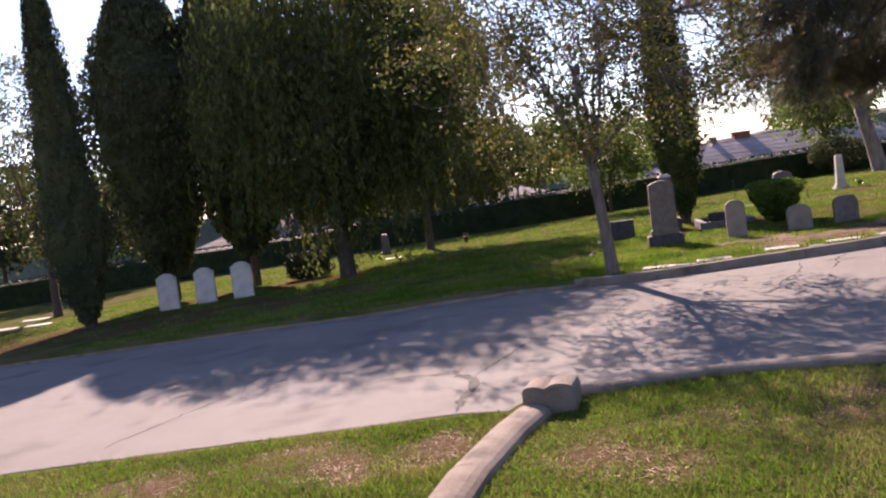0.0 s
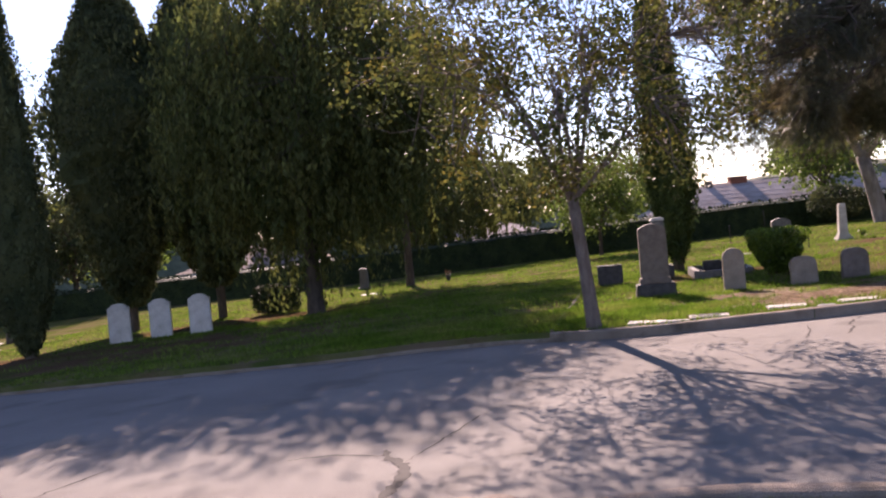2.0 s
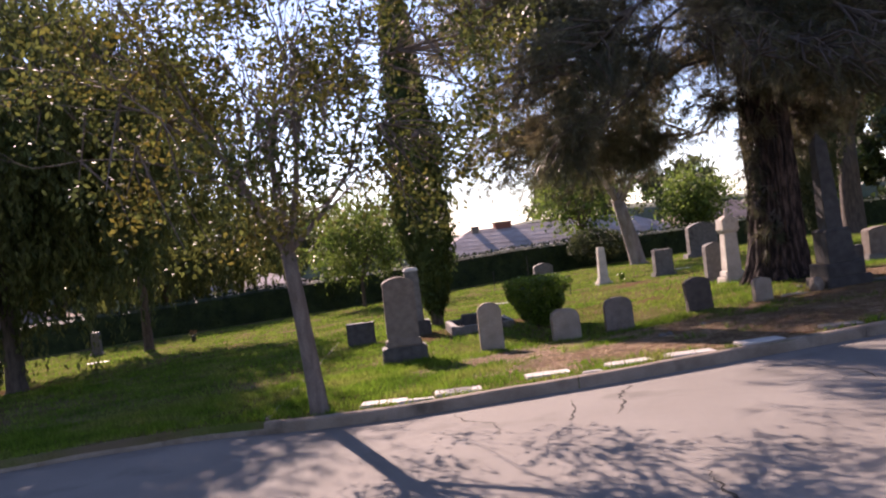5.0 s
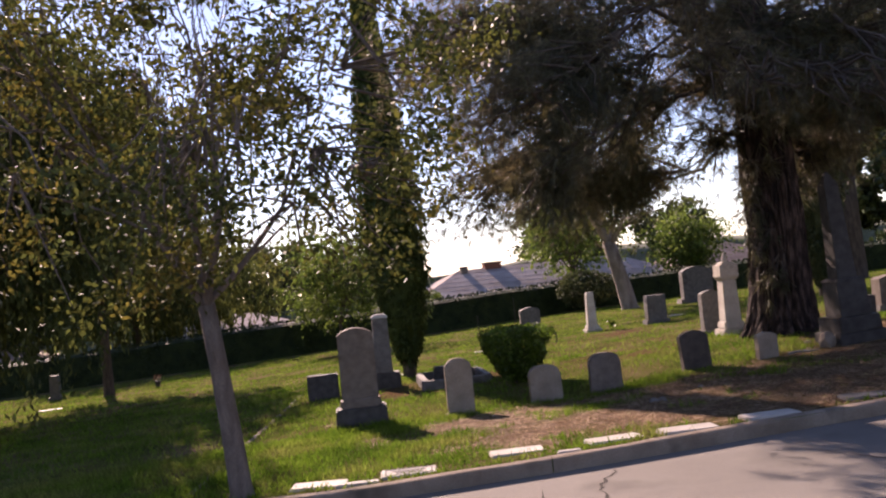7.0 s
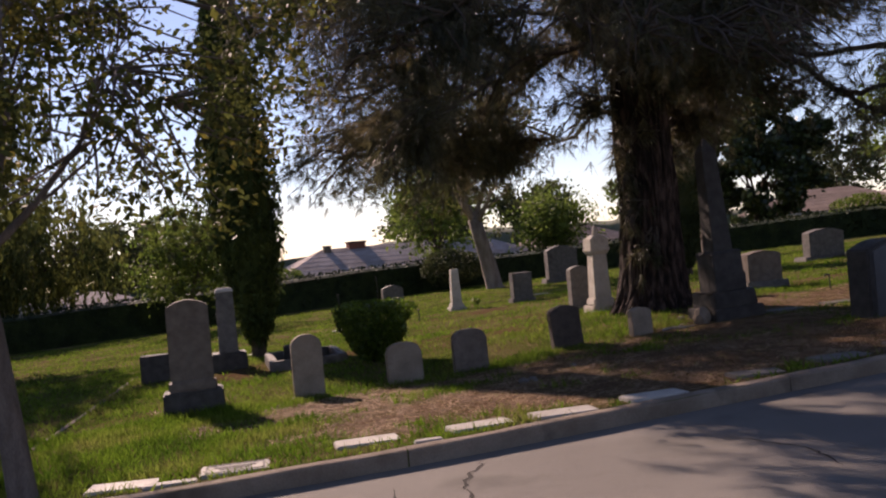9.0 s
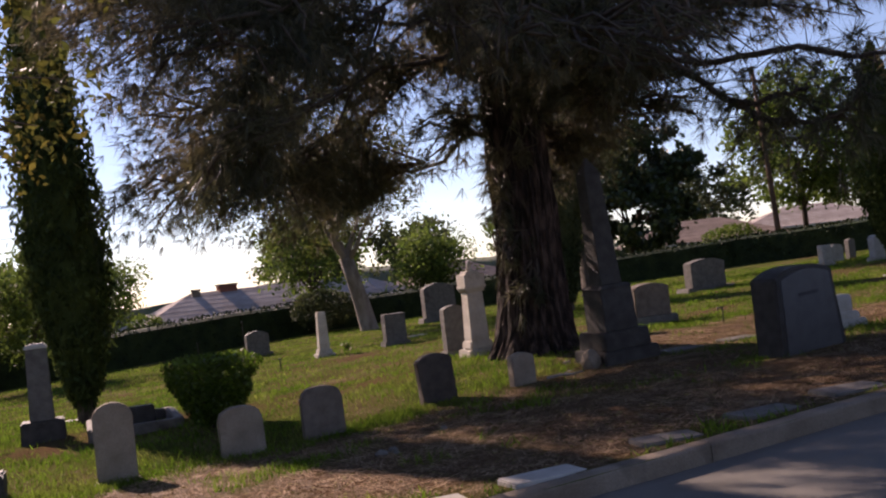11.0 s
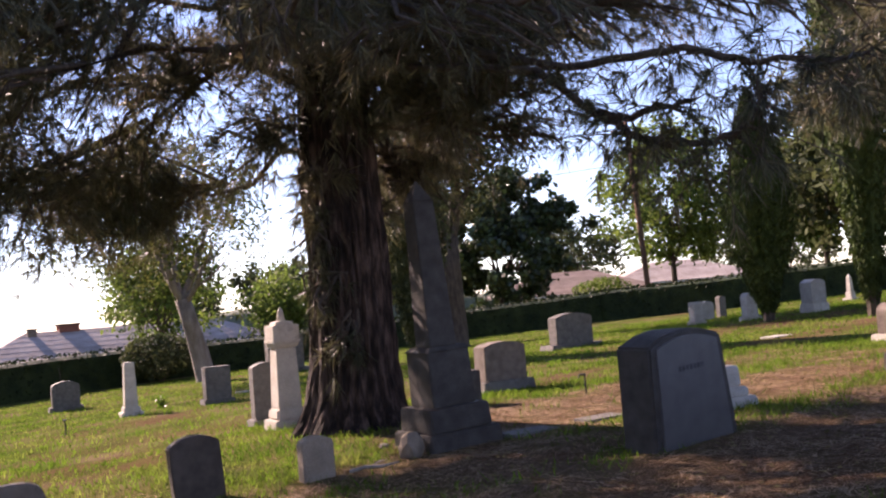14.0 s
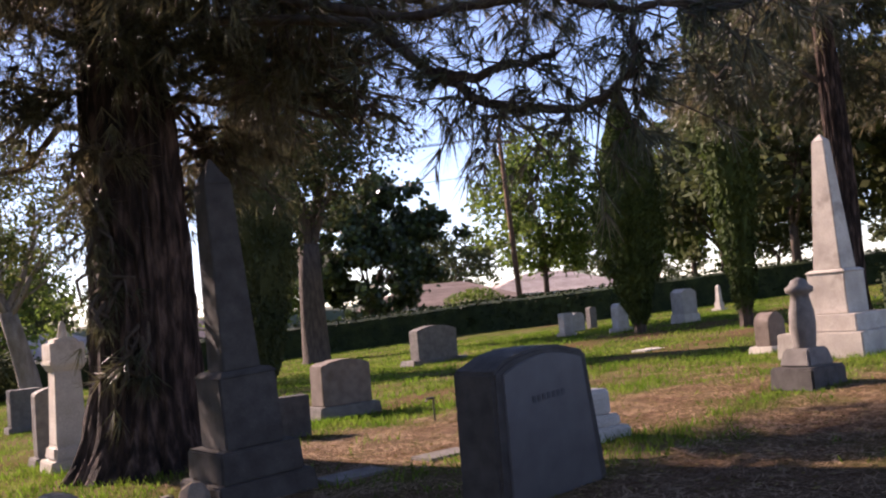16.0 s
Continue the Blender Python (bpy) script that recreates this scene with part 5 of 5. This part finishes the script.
# ---- grass, litter ----
def grass_field(name, boxes, seed, height, width, label, flip=False, mat=None, lie=0.0):
    """Blades of grass as thin triangles over the lawn; boxes: x0, x1, y0, y1, count. flip: dry needles where the earth is bare."""
    rng = np.random.default_rng(seed)
    ps = []
    for x0, x1, y0, y1, count in boxes:
        for _ in range(count):
            x, y = rng.uniform(x0, x1), rng.uniform(y0, y1)
            f, n = curve_at(x, FAR_X, FAR_Y), curve_at(x, NEAR_X, NEAR_Y)
            if n - 0.14 < y < f + 0.16:
                continue
            if y < f and abs(x - loop_x(y)) < 0.12:
                continue
            if on_slab(x, y):
                continue
            b = bareness(x, y)
            if (b < rng.uniform(0.2, 0.9)) if flip else (b > rng.uniform(0.1, 0.75)):
                continue
            ps.append((x, y, ground(x, y) + (near_level(x, y) if y < f else 0.0) - 0.004, 0.6 + 0.7 * max(0.0, 0.5 + noise.noise((x * 1.1, y * 1.1, 6)))))
    p = np.array(ps)
    n = len(p)
    a = rng.uniform(0, 2 * math.pi, n)
    s = np.stack([np.cos(a), np.sin(a), np.zeros(n)], 1) * (width * rng.uniform(0.6, 1.4, n))[:, None]
    h = height * rng.uniform(0.45, 1.25, n) * p[:, 3]
    t = np.stack([rng.normal(0, 0.5 + lie, n) * h, rng.normal(0, 0.5 + lie, n) * h, h * (0.12 if lie else 1.0)], 1)
    b = p[:, :3]
    if lie:
        b = b + np.array((0, 0, 0.012))
    v = np.stack([b - s, b + s, b + t], 1).reshape(-1, 3)
    return tagged(link_arrays(name, v, np.arange(3 * n).reshape(n, 3), mat or GRASS), label, "grass" if not flip else "litter", kind="stuff")


grass_field("grass", [(-3, -0.5, 2.5, 8.4, 60000), (-0.5, 4.5, 2.6, 7.8, 110000), (-9, -3, 4, 9.5, 50000), (-3, 8, -2, 2.6, 34000), (4.5, 10, 2.6, 6.6, 22000)], 81, 0.045, 0.0042, "short sunlit green and yellowing lawn grass near the kerb")
grass_field("grass", [(-2, 10, 14.5, 20, 60000), (10, 22, 14, 24, 60000), (-8, 10, 17, 30, 60000)], 82, 0.085, 0.007, "green lawn grass round the headstones")
grass_field("grass", [(-14, 34, 22, 48, 120000), (20, 44, 14, 34, 50000)], 83, 0.075, 0.012, "green lawn grass of the far graves")
grass_field("dry_grass", [(-3, -0.5, 2.5, 8.4, 22000), (-0.5, 4.5, 2.6, 7.8, 40000), (-9, -3, 4, 9.5, 14000), (-2, 20, 14.2, 24, 30000)], 85, 0.045, 0.0045, "straw-coloured dry grass mixed into the lawn", False, DRY_GRASS)
grass_field("dry_litter", [(4, 20, 14, 21, 130000), (12, 20, 18, 22, 20000)], 84, 0.075, 0.005, "brown dry pine needles and leaf litter", True, LITTER, 1.0)
grass_field("dry_litter", [(-4.5, 3, 4, 8.4, 36000)], 86, 0.03, 0.004, "pale dry bits on the worn grass", True, LITTER, 1.0)


def leaf_chips(boxes, seed):
    """Small fallen leaves lying flat on the worn earth."""
    rng = np.random.default_rng(seed)
    ps = []
    for x0, x1, y0, y1, count in boxes:
        for _ in range(count):
            x, y = rng.uniform(x0, x1), rng.uniform(y0, y1)
            if curve_at(x, FAR_X, FAR_Y) + 0.2 < y and not on_slab(x, y) and bareness(x, y) > rng.uniform(0.1, 0.9):
                ps.append((x, y, ground(x, y) + 0.018))
    p = np.array(ps)
    v, f = leaf_quads(rng, p, 0.045, 0.6)
    v = v.reshape(-1, 4, 3)
    v[:, :, 2] = p[:, None, 2] + (v[:, :, 2] - p[:, None, 2]) * 0.3
    tagged(link_arrays("fallen_leaves", v.reshape(-1, 3), f, DRY_GRASS), "pale fallen leaves scattered on bare earth", "leaves", kind="stuff")


leaf_chips([(4, 20, 14, 21, 9000), (12, 20, 18, 22, 2000)], 87)


# ---- parked car ----
def parked_car(x, y, z, yaw):
    """An older silver saloon with chrome bumpers, seen by its rear corner."""
    t = thing("car", Matrix.Translation((x, y, z)) @ pose(0, 0, 0, 0, 0, yaw), "older silver car with chrome bumper, parked", "car")
    side = [(-2.15, 0.42), (-2.2, 0.62), (-2.12, 0.86), (-1.9, 0.93), (-1.15, 0.97), (1.0, 0.95), (1.9, 0.86), (2.15, 0.72), (2.2, 0.45), (1.9, 0.30), (-1.9, 0.30)]
    bm = bmesh.new()
    rows = []
    for k, (w, s) in enumerate(((-0.86, 0.93), (-0.80, 1.0), (0.80, 1.0), (0.86, 0.93))):
        rows.append([bm.verts.new((a * (0.985 if k in (0, 3) else 1), w, 0.62 + (b - 0.62) * s)) for a, b in side])
    for a, b in zip(rows[:-1], rows[1:]):
        for i in range(len(side)):
            bm.faces.new((a[i], a[(i + 1) % len(side)], b[(i + 1) % len(side)], b[i]))
    bm.faces.new(rows[0])
    bm.faces.new(list(reversed(rows[-1])))
    bmesh.ops.recalc_face_normals(bm, faces=bm.faces[:])
    bmesh.ops.bevel(bm, geom=bm.edges[:], offset=0.03, segments=2, affect="EDGES", clamp_overlap=True)
    part("body", bm, CAR_PAINT, t, smooth=True)
    part("cabin", block(2.5, 1.5, 0.46, 0.93, 0.72, 0.06, -0.15), GLASS_DARK, t, "dark glazed cabin")
    part("roof", block(1.75, 1.12, 0.06, 1.37, 0.94, 0.025, -0.15), CAR_PAINT, t)
    for a in (-2.24, 2.24):
        part("bumper", block(0.14, 1.74, 0.13, 0.44, 0.94, 0.04, a), CHROME, t, "chrome bumper")
    for b in (-0.72, 0.72):
        part("tail_light", block(0.06, 0.26, 0.12, 0.27, 1, 0.015, -2.12, b), TAIL_RED, t, "red tail light")
        part("headlight", block(0.05, 0.2, 0.14, 0.58, 1, 0.02, 2.17, b), WHITE_PAINT, t, "headlight")
        for a in (-1.35, 1.35):
            w = new("wheel")
            w.parent, w.location = t, (a, b * 1.05, 0.31)
            for nm, r, d, m in (("tyre", 0.31, 0.2, TYRE), ("rim", 0.19, 0.21, CHROME)):
                v, f = [], []
                tube(v, f, [(0, -d / 2, 0), (0, -d / 2 + 0.02, 0), (0, d / 2 - 0.02, 0), (0, d / 2, 0)], [r * 0.92, r, r, r * 0.92], 24)
                f.append(tuple(range(23, -1, -1)))
                link_mesh(nm, v, f, m, w)
    return t


CAR_PAINT = material("silver_car_paint", [(0.24, 0.24, 0.24), (0.28, 0.28, 0.28)], 2, 0.3, 0.02, 60, metal=0.3)
CHROME = material("chrome", [(0.5, 0.5, 0.5), (0.55, 0.55, 0.55)], 2, 0.2, 0.0, 60, metal=1.0)
TAIL_RED = material("red_lens", [(0.35, 0.02, 0.012), (0.42, 0.03, 0.02)], 20, 0.25, 0.1, 90)
TYRE = material("tyre_rubber", [(0.02, 0.02, 0.02), (0.035, 0.035, 0.035)], 10, 0.8, 0.3, 60)
parked_car(13.98, 13.11, road_z(13.98, 13.11) - 0.02, -4)


# ---- small things on the lawn ----


def rock(x, y, r, seed, label, mat=GREY_GRANITE, tall=0.6):
    t = thing("rock", Matrix.Translation(P(x, y, r * tall * 0.5)), label, "rock", "loose stones")
    bm = bmesh.new()
    bmesh.ops.create_icosphere(bm, subdivisions=2, radius=r)
    for v in bm.verts:
        v.co += noise.noise_vector(v.co * (2.2 / r) + Vector((seed, 0, 0))) * r * 0.35
        v.co.z *= tall
    part("stone_body", bm, mat, t)


for k, (x, y, r) in enumerate(((6.5, 14.45, 0.06), (6.62, 14.5, 0.05), (6.58, 14.36, 0.035), (7.3, 14.9, 0.04), (9.9, 16.6, 0.06))):
    rock(x, y, r, k, "small loose stone on bare earth")
rock(9.78, 16.02, 0.13, 9, "broken upright stone fragment by the obelisk", CONCRETE, 1.3)
t = thing("fallen_branch", Matrix.Translation(P(9.15, 15.96, 0.03)) @ pose(0, 0, 0, 0, 0, -22), "pale bare branch lying in the grass", "branch")
v, f = [], []
tube(v, f, [(0, 0, 0), (0.15, 0.02, 0.02), (0.32, 0.0, 0.015), (0.48, 0.03, 0.03)], [0.022, 0.02, 0.016, 0.008], 6)
tube(v, f, [(0.2, 0.01, 0.02), (0.3, 0.08, 0.05), (0.38, 0.12, 0.05)], [0.012, 0.008, 0.004], 5)
link_mesh("branch_wood", v, f, BARK_GREY, t, smooth=True)
for x, y, h in ((13.1, 42.0 - 3, 1.1), (10.5, 35.0, 0.75), (9.57, 25.4, 0.3)):
    t = thing("garden_stake", Matrix.Translation(P(x, y, -0.03)), "thin dark metal stake in the lawn", "stake", "stakes")
    v, f = [], []
    tube(v, f, [(0, 0, 0), (0.01, 0, h * 0.6), (0.0, 0.01, h)], [0.018, 0.018, 0.016], 6)
    link_mesh("rod", v, f, METAL_DARK, t)
    part("top_cap", block(0.06, 0.06, 0.03, h, 0.9, 0.005), METAL_DARK, t)
t = thing("flower_vase", Matrix.Translation(P(0.4, 34.1, 0)), "small dark grave vase with withered flowers", "vase")
v, f = [], []
tube(v, f, [(0, 0, 0), (0, 0, 0.08), (0, 0, 0.2), (0, 0, 0.24)], [0.06, 0.09, 0.08, 0.11], 12)
link_mesh("vase_body", v, f, DARK_GRANITE, t, smooth=True)
rng0 = np.random.default_rng(5)
for k in range(7):
    a = 2 * math.pi * k / 7
    tip = Vector((0.10 * math.cos(a), 0.10 * math.sin(a), 0.36 + 0.05 * math.sin(3 * a)))
    v, f = [], []
    tube(v, f, [(0, 0, 0.2), tip * 0.8, tip], [0.006, 0.005, 0.004], 4)
    stem = link_mesh("stem", v, f, BARK_DARK, t)
    vv, ff = leaf_quads(rng0, rng0.normal(0, 0.022, (22, 3)) + np.array(tip), 0.05, 0.7)
    link_arrays("flower_head", vv, ff, LITTER, stem)
